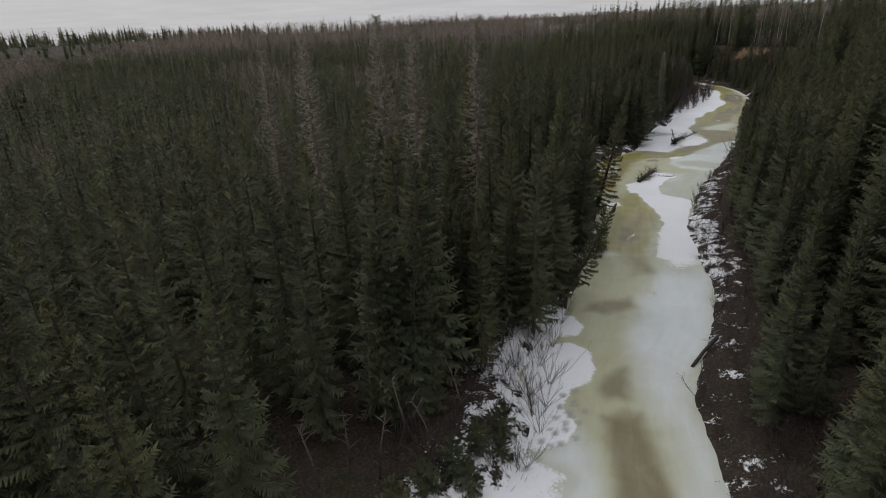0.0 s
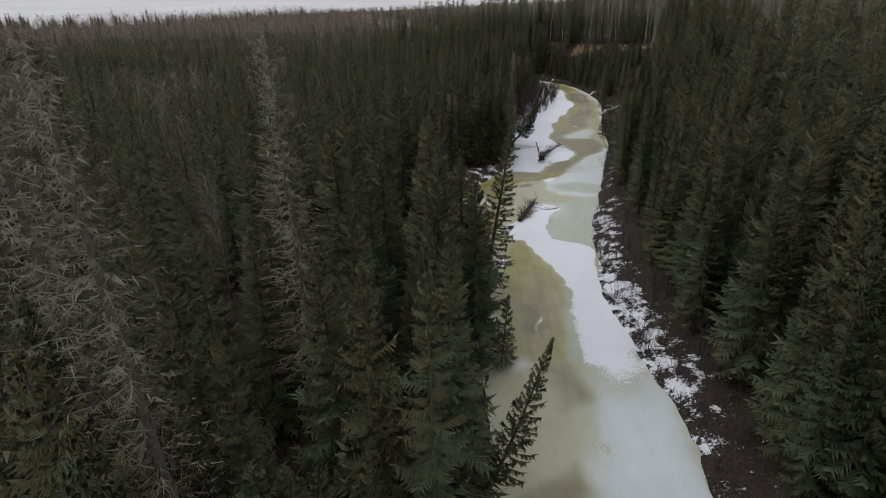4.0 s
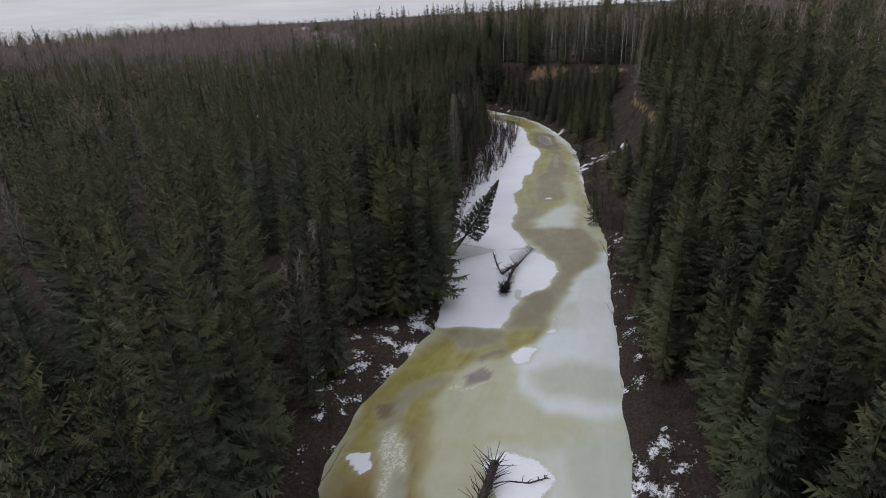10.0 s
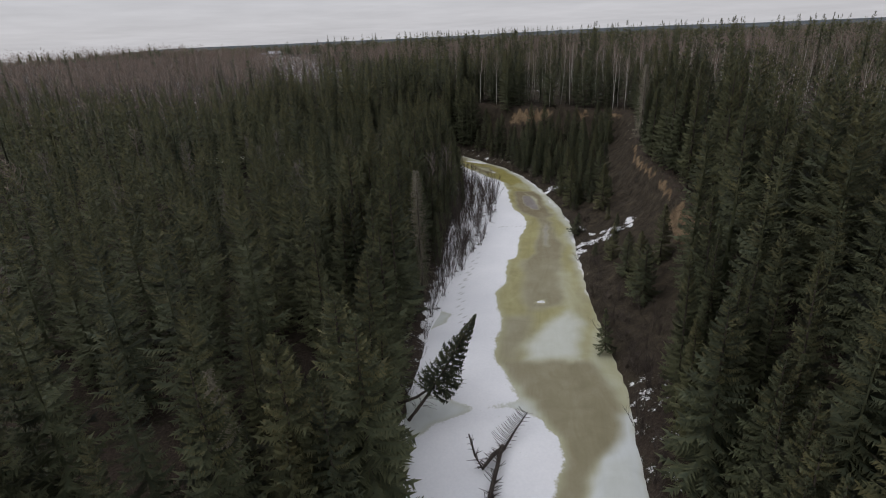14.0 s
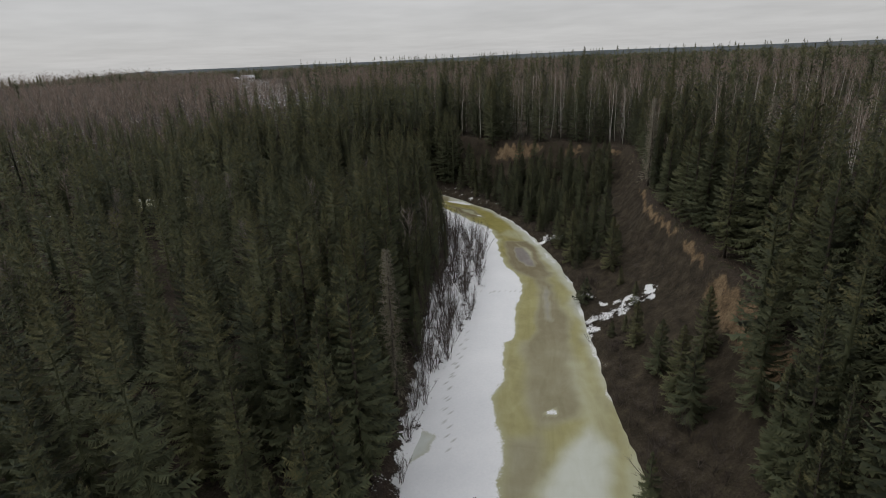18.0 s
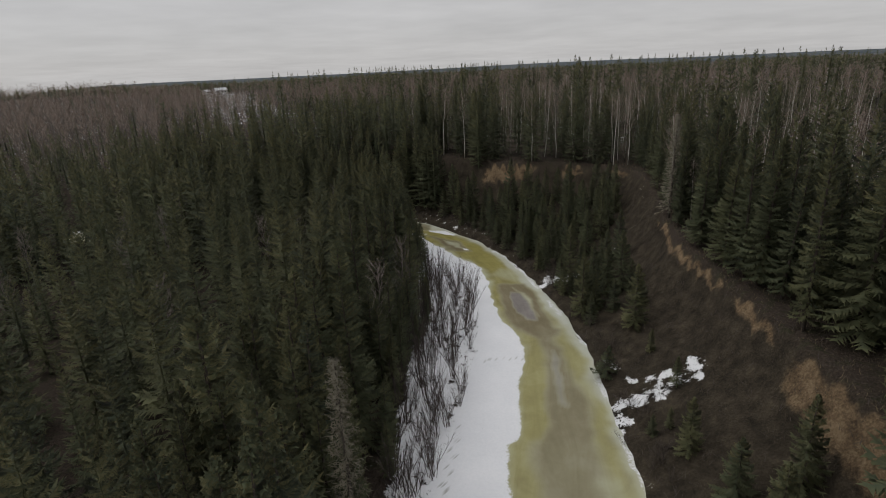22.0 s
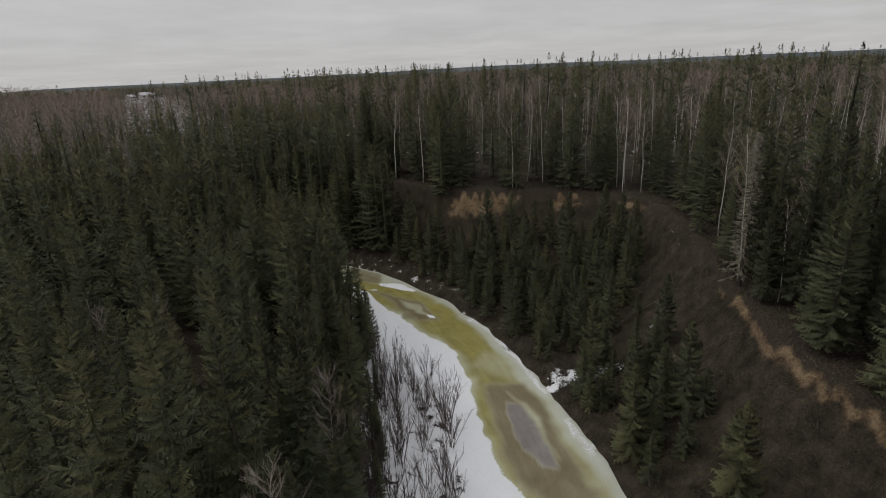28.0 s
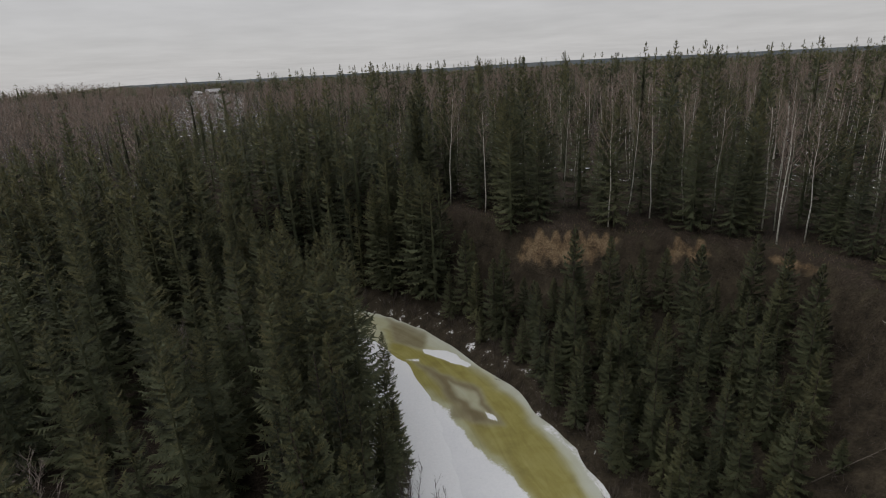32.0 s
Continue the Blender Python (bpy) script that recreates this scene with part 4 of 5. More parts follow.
def scatter(x0, x1, y0, y1, step, jitter=0.45):
    gx, gy = np.meshgrid(np.arange(x0, x1, step), np.arange(y0, y1, step))
    gx[::2] += step / 2
    gx, gy = gx + rng.uniform(-jitter, jitter, gx.shape) * step, gy + rng.uniform(-jitter, jitter, gy.shape) * step
    return gx.ravel(), gy.ravel()


# ---- one sowing for the valley forest and the mixed forest on the plateau ----
sx, sy = scatter(-170, 270, -24, 430, 3.9)
lip_x, lip_y = scatter(60, 125, 96, 214, 3.0)
keep = survey(lip_x, lip_y)
keep = keep["plateau"] & (keep["dp"] < 9) & ~((lip_y > 152) & (lip_x > 101) & (keep["dp"] < 7) & (rng.random(lip_x.size) < 0.5))
row_x, row_y = scatter(-8, 60, 24, 122, 2.3)
row = survey(row_x, row_y)
row = row["left"] & (row["dl"] < np.where(row_y < 40, 9.5, 3.6)) & (row["dl"] > 0.25) & ~row["water"]
side_x, side_y = scatter(10, 76, 24, 113, 2.6)
side = survey(side_x, side_y)
side = (~side["left"]) & (side["dr"] < 15) & (side["dr"] > 1.8 + 2.4 * ((side_y > 44) & (side_y < 78))) & ~side["water"] & (side["dp"] > 0.6)
bend_x, bend_y = scatter(36, 90, 177, 226, 2.3)
bend = survey(bend_x, bend_y)
bend = (bend["left"] & (bend["dl"] < 6) & (bend["dl"] > 0.4) | ~bend["left"] & ~bend["plateau"] & (bend["dr"] > 1.2) & (bend_y > 186)) & ~bend["water"]
row &= ~((row_y > 68) & (row_y < 97) & (survey(row_x, row_y)["dl"] < 2.4))
back_x, back_y = scatter(40, 82, 122, 193, 2.6)
back = survey(back_x, back_y)
back = back["left"] & (back["dl"] > 2.5) & (back["dl"] < 11)
row_x, row_y = np.r_[row_x[row], side_x[side], bend_x[bend], back_x[back]], np.r_[row_y[row], side_y[side], bend_y[bend], back_y[back]]
row = np.ones(row_x.size, bool)
shore_row = np.r_[np.zeros(sx.size + keep.sum(), bool), np.ones(row.sum(), bool)]
sx, sy = np.r_[sx, lip_x[keep], row_x[row]], np.r_[sy, lip_y[keep], row_y[row]]
S = survey(sx, sy)
lot, lot2 = rng.random(sx.size), rng.random(sx.size)
woods = wave(sx, sy, 26.0, 12)
bar_d, bar_side = line_distance(sx, sy, BAR_BACK)
valley = ~S["plateau"]
right = valley & ~S["left"]
on_bar = S["left"] & (bar_side > 0) & (sy > 117) & (sy < 124) & (S["dl"] < 14)
slide = right & (sy > 104) & (sy < 139) & ~((sy < 113) & (S["dr"] > 6) & (lot < 0.5))
bench = right & (sy >= 139) & (sy < 183)
clearing = (line_distance(sx, sy, GLADE_FAR)[0] < 17) & (lot2 < 0.78)
left_gap = 0.3 + 0.9 * lot2 + 1.0 * (sy > 156) * (sy < 186) * (sx > 74)
right_gap = 1.4 + 1.2 * lot2 + 2.4 * smooth(sy, 40, 50) * (1 - smooth(sy, 74, 84)) + 1.5 * (1 - smooth(sy, 30, 44))
shore = np.where(S["left"], S["dl"], S["dr"])
left_gap = np.where(shore_row, 0.2, left_gap + 2.0 * (sy > 68) * (sy < 97))
left_gap = left_gap + np.interp(sy, [22, 26, 29, 32, 35, 40, 46], [9.0, 8.0, 6.0, 3.6, 1.4, 1.0, 0.0])
ok = (~S["water"]) & ~(bench & (sy < 150)) & (~on_bar) & (~slide) & (~clearing) & (shore > np.where(S["left"], left_gap, right_gap)) & ~(S["plateau"] & (S["dp"] < 0.8))
hill = S["left"] & (S["dl"] > 105 + 50 * wave(sx, sy, 34.0, 11))
for x, y, r in ((-14, 138, 10), (6, 163, 6), (-30, 120, 7), (-58, 182, 14), (-44, 150, 7)):
    hill |= S["left"] & (np.hypot(sx - x, sy - y) < r)
beyond = S["plateau"] & (sx < 105) & (sy > 215)
# how much of each place is aspen
share = np.where(S["plateau"], 0.14 + 0.34 * smooth(S["dp"], 4, 26) * smooth(sy, 60, 140) + 0.5 * (woods - 0.5), np.where(hill, 0.62, 0.03 * (sy > 60) * ~shore_row))
share = np.where(beyond, 0.10 + 0.72 * smooth(S["dp"], 24, 75) + 0.5 * (woods - 0.5), share)
aspen_here = ok & (lot < share) & ~bench & (lot2 < np.where(valley & ~hill, 0.5, 1.0))
aspen_here &= ~(S["plateau"] & (S["dp"] < 5) & (sy < 132))
spruce_here = ok & (lot >= share) & ~bench & (lot2 < np.where(valley & ~hill, 0.90, np.where(beyond & (S["dp"] > 40), 0.6, 0.92)))

near = np.where(S["left"], S["dl"], S["dr"])
tall = 0.66 + 0.36 * rng.random(sx.size) ** 0.8 + 0.26 * (wave(sx, sy, 15.0, 13) - 0.35)
tall = tall * np.where(S["left"], 1.0 - 0.26 * smooth(S["dl"], 14, 45), np.where(S["plateau"], 0.95, 0.88))
set_back = np.interp(sy, [122, 134, 142, 155, 160, 166, 172, 189, 193], [0.0, 2.0, 4.0, 4.6, 3.8, 2.7, 1.9, 1.6, 0.0])
behind_bar = S["left"] & (sy > 122) & (sy < 193) & (sx > 40)
highest = 3.5 * (S["dl"] - set_back) / 15
spruce_here &= ~(S["left"] & (sy > 175) & (sy < 191) & (sx > 66) & (S["dl"] < 5.5))
spruce_here &= ~(behind_bar & (highest < 0.22))
aspen_here &= ~(behind_bar & (highest < 0.22))
tall = np.where(behind_bar, np.minimum(tall, highest), tall)
tall = np.where((S["left"] & (sy > 193) & (sy < 215) & (sx > 50)) | (right & (sy > 183)), tall * 1.12, tall)
tall = np.where(hill & (rng.random(sx.size) < 0.06), tall * 1.15, tall)
# on the plateau most spruces stay under the aspens' crowns, with single spires above
under = 0.45 + 0.27 * rng.random(sx.size) + 0.12 * (S["dp"] < 9) + 0.17 * (sy < 140)
spire = S["plateau"] & (S["dp"] > 2) & (wave(sx, sy, 3.0, 19) > np.where(beyond, 0.82, 0.74))
tall = np.where(S["plateau"], np.where(spire, 0.82 + 0.24 * lot, under), tall)
turn, wide = rng.uniform(0, 6.28, sx.size), rng.uniform(0.82, 1.18, sx.size)

# ---- spruces: the nearest to the creek are trees of their own ----
MODELS = [spruce_model(11 + k, 15.0, r, n, 10, SPRUCE_LABELS[k % 3]) for k, (r, n) in enumerate(((2.5, 270), (2.15, 276), (2.8, 264), (2.35, 270), (2.65, 264), (2.0, 276)))]
GLADE = [(-12, 20), (3, 44), (22, 78), (38, 112), (58, 141), (74, 163)]
glade, _ = line_distance(sx, sy, GLADE)
lip_line, _ = line_distance(sx, sy, [(71, 106), (84, 126), (98, 145)])
bank = spruce_here & right & (sy < 112)
def nearest(mask, far, count):
    ids = np.flatnonzero(mask)
    return ids[np.argsort(far[ids])][:count]


single = np.r_[nearest(spruce_here & S["left"], glade, 178), nearest(bank, S["dr"], 66), nearest(spruce_here & S["plateau"], lip_line, 50)]
is_single = np.zeros(sx.size, bool)
is_single[single] = True
for k, i in enumerate(single):
    m = pose(sx[i], sy[i], S["z"][i], rng.uniform(-2.5, 2.5), rng.uniform(-2.5, 2.5), math.degrees(turn[i])) @ Matrix.Diagonal((wide[i] * tall[i], wide[i] * tall[i], tall[i], 1))
    if k < len(MODELS):
        MODELS[k].matrix_basis = m
    else:
        copy_thing(MODELS[k % len(MODELS)], Matrix(m))


def joined_model(seed, height, radius, boughs, twigs, width, core=0.0):
    b = spruce_crown(seed, height, radius, boughs, twigs, 0.05, width)
    b.rod([(0, 0, -0.5), (0, 0, height * 0.9)], 0.011 * height, 0.02, 3, False)
    if core:
        b.rod([(0, 0, 0.12 * height), (0, 0, 0.5 * height), (0, 0, 0.88 * height)], core * radius, 0.04, 5, False)
    return (*b.arrays(), b.tufts())


def join_all(name, mat, models, places, label, category):
    """One mesh of many trees. places: x, y, z, turn, width, height factor, model."""
    vs, ts, tips, ways, shade, k = [], [], [], [], [], 0
    lots = np.random.default_rng(len(places)).random(len(places))
    for (x, y, z, turned, w, h, which), lot_ in zip(places, lots):
        v, t, tip, *way = models[int(which) % len(models)]
        c, s = math.cos(turned), math.sin(turned)
        if way:
            ways.append(np.stack([way[0][:, 0] * c - way[0][:, 1] * s, way[0][:, 0] * s + way[0][:, 1] * c, way[0][:, 2]], 1))
            shade.append(np.full(len(v), lot_))
        c, s = c * w, s * w
        vs.append(np.stack([v[:, 0] * c - v[:, 1] * s + x, v[:, 0] * s + v[:, 1] * c + y, v[:, 2] * h + z], 1))
        ts.append(t + k)
        tips.append(tip)
        k += len(v)
    ob = mesh_object(name, np.concatenate(vs), np.concatenate(ts), mat, None, dict(tip=np.concatenate(tips), **(dict(tuft=np.concatenate(ways), shade=np.concatenate(shade)) if ways else {})))
    return tagged(ob, label, category, kind="stuff")


MIDDLE = [joined_model(61 + k, 15.0, r, 168, 1, 1.0, 0.10) for k, r in enumerate((2.6, 2.25, 2.8, 2.4, 2.1))]
FINE = [joined_model(91 + k, 15.0, r, 204, 2, 1.0) for k, r in enumerate((2.5, 2.2, 2.75, 2.35, 2.05))]
COARSE = [joined_model(75 + k, 15.0, r, 120, -1, 1.15, 0.13) for k, r in enumerate((2.6, 2.2, 2.85))]
ROUGH = [joined_model(71 + k, 15.0, r, 60, 0, 1.7, 0.16) for k, r in enumerate((2.5, 2.1, 2.75))]
DISTANT = [joined_model(81 + k, 15.0, r, 18, 0, 2.6, 0.3) for k, r in enumerate((2.6, 2.2))]


def places_of(mask):
    return [(sx[i], sy[i], S["z"][i], turn[i], wide[i] * tall[i], tall[i], i) for i in np.flatnonzero(mask)]


rest = spruce_here & ~is_single & (sx > -0.95 * sy - 16) & ~((sx > 115) & (sy < 95))
close = rest & ((glade < 36) | (S["plateau"] & (S["dp"] < 9) & (sy > 95) & (sy < 200)))
beside = close & ((glade < 27) | (S["plateau"] & (S["dp"] < 6)))
join_all("spruce_forest_beside", NEEDLES_FAR, FINE, places_of(beside), "dense dark green spruce forest beside the creek", "forest")
join_all("spruce_forest", NEEDLES_FAR, MIDDLE, places_of(close & ~beside), "dense dark green spruce forest on the valley floor", "forest")
behind = rest & ~close & ((glade < 72) | (S["plateau"] & (S["dp"] < 32)))
join_all("spruce_forest_behind", NEEDLES_FAR, COARSE, places_of(behind), "dark spruce forest farther from the creek", "forest")
join_all("spruce_forest_beyond", NEEDLES_FAR, ROUGH, places_of(rest & ~close & ~behind), "dark spruce forest beyond the valley floor", "forest")

fx, fy = scatter(-1000, 1400, -60, 1700, 17.0)
FS = survey(fx, fy)
flot = rng.random(fx.size)
out = ((fx < -165) | (fx > 265) | (fy > 425)) & (line_distance(fx, fy, GLADE_FAR)[0] > 20) & (FS["away"] < 1800)
fi = np.flatnonzero(out & (flot < np.where(FS["away"] < 600, 0.12, 0.25) + 0.75 * (wave(fx, fy, 110.0, 15) > np.where(FS["away"] < 600, 0.62, 0.45))) & (FS["away"] < 1200 + 600 * flot))
join_all("far_spruce_forest", NEEDLES_FAR, DISTANT, [(fx[i], fy[i], FS["z"][i], i, 1.0 + FS["away"][i] / 500, 0.6 + 0.35 * flot[i], i) for i in fi], "far spruce forest up to the skyline", "forest")

YOUNG = [spruce_model(41 + k, 8.0, r, 150, 6, "young green spruce on the bench below the earth slope", bare=0.02, group="young spruces on the bench", name="young_spruce") for k, r in enumerate((1.9, 2.2, 1.7))]
yx, yy = scatter(76, 112, 138, 186, 1.8)
Y = survey(yx, yy)
y_on = (~Y["plateau"]) & (~Y["left"]) & (~Y["water"]) & (Y["dr"] > 1.3) & (rng.random(yx.size) < 0.9) & (Y["dp"] > 3.4)
y_on &= np.where(yy < 154, (Y["dr"] < 2.0 + 0.9 * (yy - 139)) & (rng.random(yx.size) < 0.7), True)
for k, i in enumerate(np.flatnonzero(y_on)[:290]):
    s = 0.45 + 0.5 * rng.random() + 0.18 * (yy[i] > 156)
    m = pose(yx[i], yy[i], Y["z"][i], 0, 0, 77 * k) @ Matrix.Diagonal((s, s, s * 1.05, 1))
    if k < 3:
        YOUNG[k].matrix_basis = m
    else:
        copy_thing(YOUNG[k % 3], Matrix(m))

for k, (x, y, s) in enumerate(((82.0, 135.6, 0.75), (84.6, 137.2, 0.5), (85.8, 143.0, 0.9), (83.4, 139.6, 0.42), (86.6, 140.4, 0.6), (79.6, 131.6, 0.35), (87.6, 145.0, 0.7), (85.0, 147.0, 0.6), (76.6, 126.6, 0.4), (71.6, 121.6, 0.5), (69.4, 117.0, 0.8), (71.6, 114.8, 0.95), (67.8, 113.8, 0.7), (66.4, 111.6, 1.0), (84.4, 148.8, 0.75), (86.5, 141.7, 0.8), (94.6, 151.5, 0.35), (80.9, 140.3, 0.55), (82.6, 141.4, 0.45), (71.8, 124.7, 0.3), (73.0, 124.2, 0.28))):
    g = survey(np.array([x]), np.array([y]))["z"][0]
    copy_thing(YOUNG[k % 3], pose(x, y, g, 0, 0, 61 * k) @ Matrix.Diagonal((1.35 * s, 1.35 * s, 1.2 * s, 1)))

# ---- bare aspens ----


def aspen(seed, height, limbs, twigs, sides=5, fork=0.5, thick=0.012, fine=2):
    rng = random.Random(seed)
    trunk, crown = Bits(), Bits()
    bend = [(0, 0, -0.4)]
    x = y = 0.0
    for i in range(1, 7):
        x, y = x + rng.uniform(-0.16, 0.16), y + rng.uniform(-0.16, 0.16)
        bend.append((x, y, height * 0.96 * i / 6))
    trunk.rod(bend if sides > 3 else bend[::3], 0.0066 * height, 0.016, sides, sides > 3)

    def spot(f):
        q = f * 6
        i = min(5, int(q))
        return Vector(bend[i]).lerp(Vector(bend[i + 1]), q - i)
    for k in range(limbs):
        f = fork + (0.97 - fork) * (k + rng.random()) / limbs
        w = k * 2.4 + rng.uniform(-0.4, 0.4)
        ln = height * (0.17 * (1.15 - f) / 0.6 + 0.03) * rng.uniform(0.7, 1.25)
        d = Vector((math.cos(w), math.sin(w), rng.uniform(0.8, 1.7))).normalized()
        p0 = spot(f)
        p1 = p0 + d * ln * 0.5
        p2 = p1 + (d + Vector((0, 0, 0.4))).normalized() * ln * 0.5
        if sides > 3:
            crown.rod([p0, p1, p2], 0.026, 0.007, 3, False)
        else:
            s = d.orthogonal().normalized() * 0.035
            crown.tri(p0 - s, p0 + s, p2, 0.0, 0.0, 1.0)
        for j in range(twigs):
            u = rng.uniform(0.2, 1.0)
            q = p0.lerp(p1, u * 2) if u < 0.5 else p1.lerp(p2, u * 2 - 1)
            t = (d + Vector((rng.uniform(-1, 1), rng.uniform(-1, 1), rng.uniform(-0.2, 0.9))) * 0.9).normalized() * rng.uniform(0.4, 1.1)
            s = Vector((t.y, -t.x, 0.2)).normalized() * thick
            crown.tri(q - s, q + s, q + t, 0.3, 0.3, 1.0)
            for _ in range(fine):
                g = q + t * rng.uniform(0.3, 0.8)
                t2 = (t.normalized() + Vector((rng.uniform(-1, 1), rng.uniform(-1, 1), rng.uniform(-0.3, 0.9))) * 0.8).normalized() * rng.uniform(0.25, 0.6)
                crown.tri(g - s * 0.7, g + s * 0.7, g + t2, 0.5, 0.5, 1.0)
    return trunk, crown


def aspen_model(seed, height, label, group):
    base = tagged(new("aspen_tree"), label, "aspen tree", group)
    t, c = aspen(seed, height, 24, 9)
    t.put("trunk", ASPEN, base, True)
    c.put("crown", TWIGS, base)
    return base


ASPENS = [aspen_model(101 + k, 13.5, "bare leafless aspen with a slender pale trunk", "bare aspens above the creek") for k in range(5)]
ai = np.flatnonzero(aspen_here & S["plateau"] & (sy > 40) & (sy < 215))
ai = ai[np.argsort(np.where(S["plateau"][ai], S["dp"][ai], near[ai]))][:240]
for k, i in enumerate(ai):
    s = 0.78 + 0.16 * rng.random()
    m = pose(sx[i], sy[i], S["z"][i], rng.uniform(-4, 4), rng.uniform(-4, 4), math.degrees(turn[i])) @ Matrix.Diagonal((s, s, s, 1))
    if k < 5:
        ASPENS[k].matrix_basis = m
    else:
        copy_thing(ASPENS[k % 5], Matrix(m))
for k, (x, y, s) in enumerate(((97.2, 140.4, 0.95), (98.4, 140.0, 1.05), (98.9, 138.6, 0.9), (95.6, 140.6, 0.75), (105.5, 177.6, 0.95), (109.6, 171.2, 1.0), (111.2, 167.4, 1.05), (110.6, 163.4, 0.9), (103.6, 191.4, 1.0), (106.4, 175.6, 0.9), (108.2, 173.2, 1.0), (104.2, 184.0, 1.0), (111.5, 158.5, 0.95))):
    g = survey(np.array([x]), np.array([y]))["z"][0]
    copy_thing(ASPENS[k % 5], pose(x, y, g, 0, 4 * (-1) ** k, 83 * k) @ Matrix.Diagonal((s, s, 0.92 * s, 1)))
BIRCH = wood_material("grey_birch_twigs", (0.16, 0.13, 0.115), (0.30, 0.255, 0.225), 3.0)


def bare_birch(seed, label):
    base = tagged(new("bare_birch"), label, "birch tree", "bare birches among the spruces")
    t, c = aspen(seed, 11.0, 26, 10, 5, 0.35, 0.016)
    t.put("trunk", ASPEN_FAR, base, True)
    c.put("crown", BIRCH, base)
    return base


BIRCHES = [bare_birch(171 + k, "bare grey birch standing among dark spruces") for k in range(3)]
bi = np.flatnonzero(aspen_here & S["left"] & ~hill & (glade < 60))[:40]
for k, i in enumerate(bi):
    s = 0.85 + 0.4 * lot2[i]
    m = pose(sx[i], sy[i], S["z"][i], 0, 0, 50 * k) @ Matrix.Diagonal((s, s, s, 1))
    if k < 3:
        BIRCHES[k].matrix_basis = m
    else:
        copy_thing(BIRCHES[k % 3], Matrix(m))
for k, (x, y, s) in enumerate(((58.5, 142.8, 1.05), (40.6, 166.3, 0.95), (64.5, 179.3, 0.9), (48.0, 186.9, 0.95), (44.5, 178.1, 1.0), (63.5, 154.3, 1.0), (57.7, 164.1, 1.0), (54.9, 167.3, 0.95), (-9.6, 106.1, 1.1), (-6.8, 103.5, 0.95),
                               (63.7, 148.6, 1.0), (22.0, 150.0, 1.05), (33.0, 139.0, 0.95), (14.0, 131.0, 1.0), (30.0, 166.0, 1.0), (2.0, 121.0, 1.0), (43.0, 151.0, 0.95), (24.0, 187.0, 1.0), (10.0, 178.0, 1.0))):
    g = survey(np.array([x]), np.array([y]))["z"][0]
    copy_thing(BIRCHES[k % 3], pose(x, y, g, 0, 0, 67 * k) @ Matrix.Diagonal((s, s, s, 1)))
lesser = [aspen(131 + k, 12.5, 13, 8, 3, 0.52, 0.035, 1) for k in range(5)]
ar = np.flatnonzero(aspen_here)
ar = ar[~np.isin(ar, ai) & ~np.isin(ar, bi) & (sx[ar] > -0.95 * sy[ar] - 16) & ~((sx[ar] > 125) & (sy[ar] < 100))]
where = [(sx[i], sy[i], S["z"][i], turn[i], 1.0, (0.70 if S["plateau"][i] else 0.8) + 0.2 * lot2[i], i) for i in ar]
join_all("aspen_forest_trunks", ASPEN_FAR, [m[0].arrays() for m in lesser], where, "pale trunks of a bare aspen forest", "forest")
join_all("aspen_forest_twigs", TWIGS, [m[1].arrays() for m in lesser], where, "pinkish grey bare crowns of an aspen forest", "forest")
scanty = [aspen(151 + k, 12.0, 9, 3, 3, 0.3, 0.07, 1)[1].arrays() for k in range(3)]
fa = np.flatnonzero(out & (flot > 0.2) & (FS["away"] < 800))
join_all("far_aspen_forest", TWIGS, scanty, [(fx[i], fy[i], FS["z"][i], i, 1.6 + FS["away"][i] / 400, 0.65 + 0.3 * flot[i], i) for i in fa], "far bare aspen woods, pinkish grey", "forest")

# ---- shrubs: willows on the snowy bar and along both shores ----


def willow_bits(seed, height, stems, spread):
    rng = random.Random(seed)
    wood = Bits()
    twigs = wood
    for k in range(stems):
        w = rng.uniform(0, 6.28)
        lean = rng.uniform(0.05, spread)
        h = height * rng.uniform(0.55, 1.05)
        d = Vector((math.cos(w) * lean, math.sin(w) * lean, 1)).normalized()
        p0 = Vector((rng.uniform(-.15, .15), rng.uniform(-.15, .15), -0.1))
        p1 = p0 + d * h * 0.5
        p2 = p1 + (d + Vector((rng.uniform(-.25, .25), rng.uniform(-.25, .25), 0.15))).normalized() * h * 0.5
        wood.rod([p0, p1, p2], 0.013, 0.005, 3, False)
        for j in range(20):
            u = rng.uniform(0.3, 1.0)
            q = p0.lerp(p1, u * 2) if u < 0.5 else p1.lerp(p2, u * 2 - 1)
            t = (d + Vector((rng.uniform(-1, 1), rng.uniform(-1, 1), rng.uniform(-0.1, 0.6))) * 0.7).normalized() * rng.uniform(0.2, 0.55) * (0.4 + 0.25 * height)
            s = Vector((t.y, -t.x, 0.1)).normalized() * 0.0075
            twigs.tri(q - s, q + s, q + t)
            q2 = q + t * rng.uniform(0.3, 0.7)
            t2 = (t.normalized() + Vector((rng.uniform(-1, 1), rng.uniform(-1, 1), rng.uniform(-0.2, 0.7))) * 0.8) * 0.35 * t.length
            twigs.tri(q2 - s * 0.7, q2 + s * 0.7, q2 + t2)
    return wood


def willow_model(seed, height, stems, spread, label, group):
    return tagged(willow_bits(seed, height, stems, spread).put("willow_shrub", WILLOW), label, "shrub", group)


def strew(models, places, low, high):
    for k, (x, y, z) in enumerate(places):
        s = rng.uniform(low, high)
        m = pose(x, y, z, 0, 0, rng.uniform(0, 360)) @ Matrix.Diagonal((s, s, s, 1))
        if k < len(models):
            models[k].matrix_basis = m
        else:
            copy_thing(models[k % len(models)], Matrix(m))


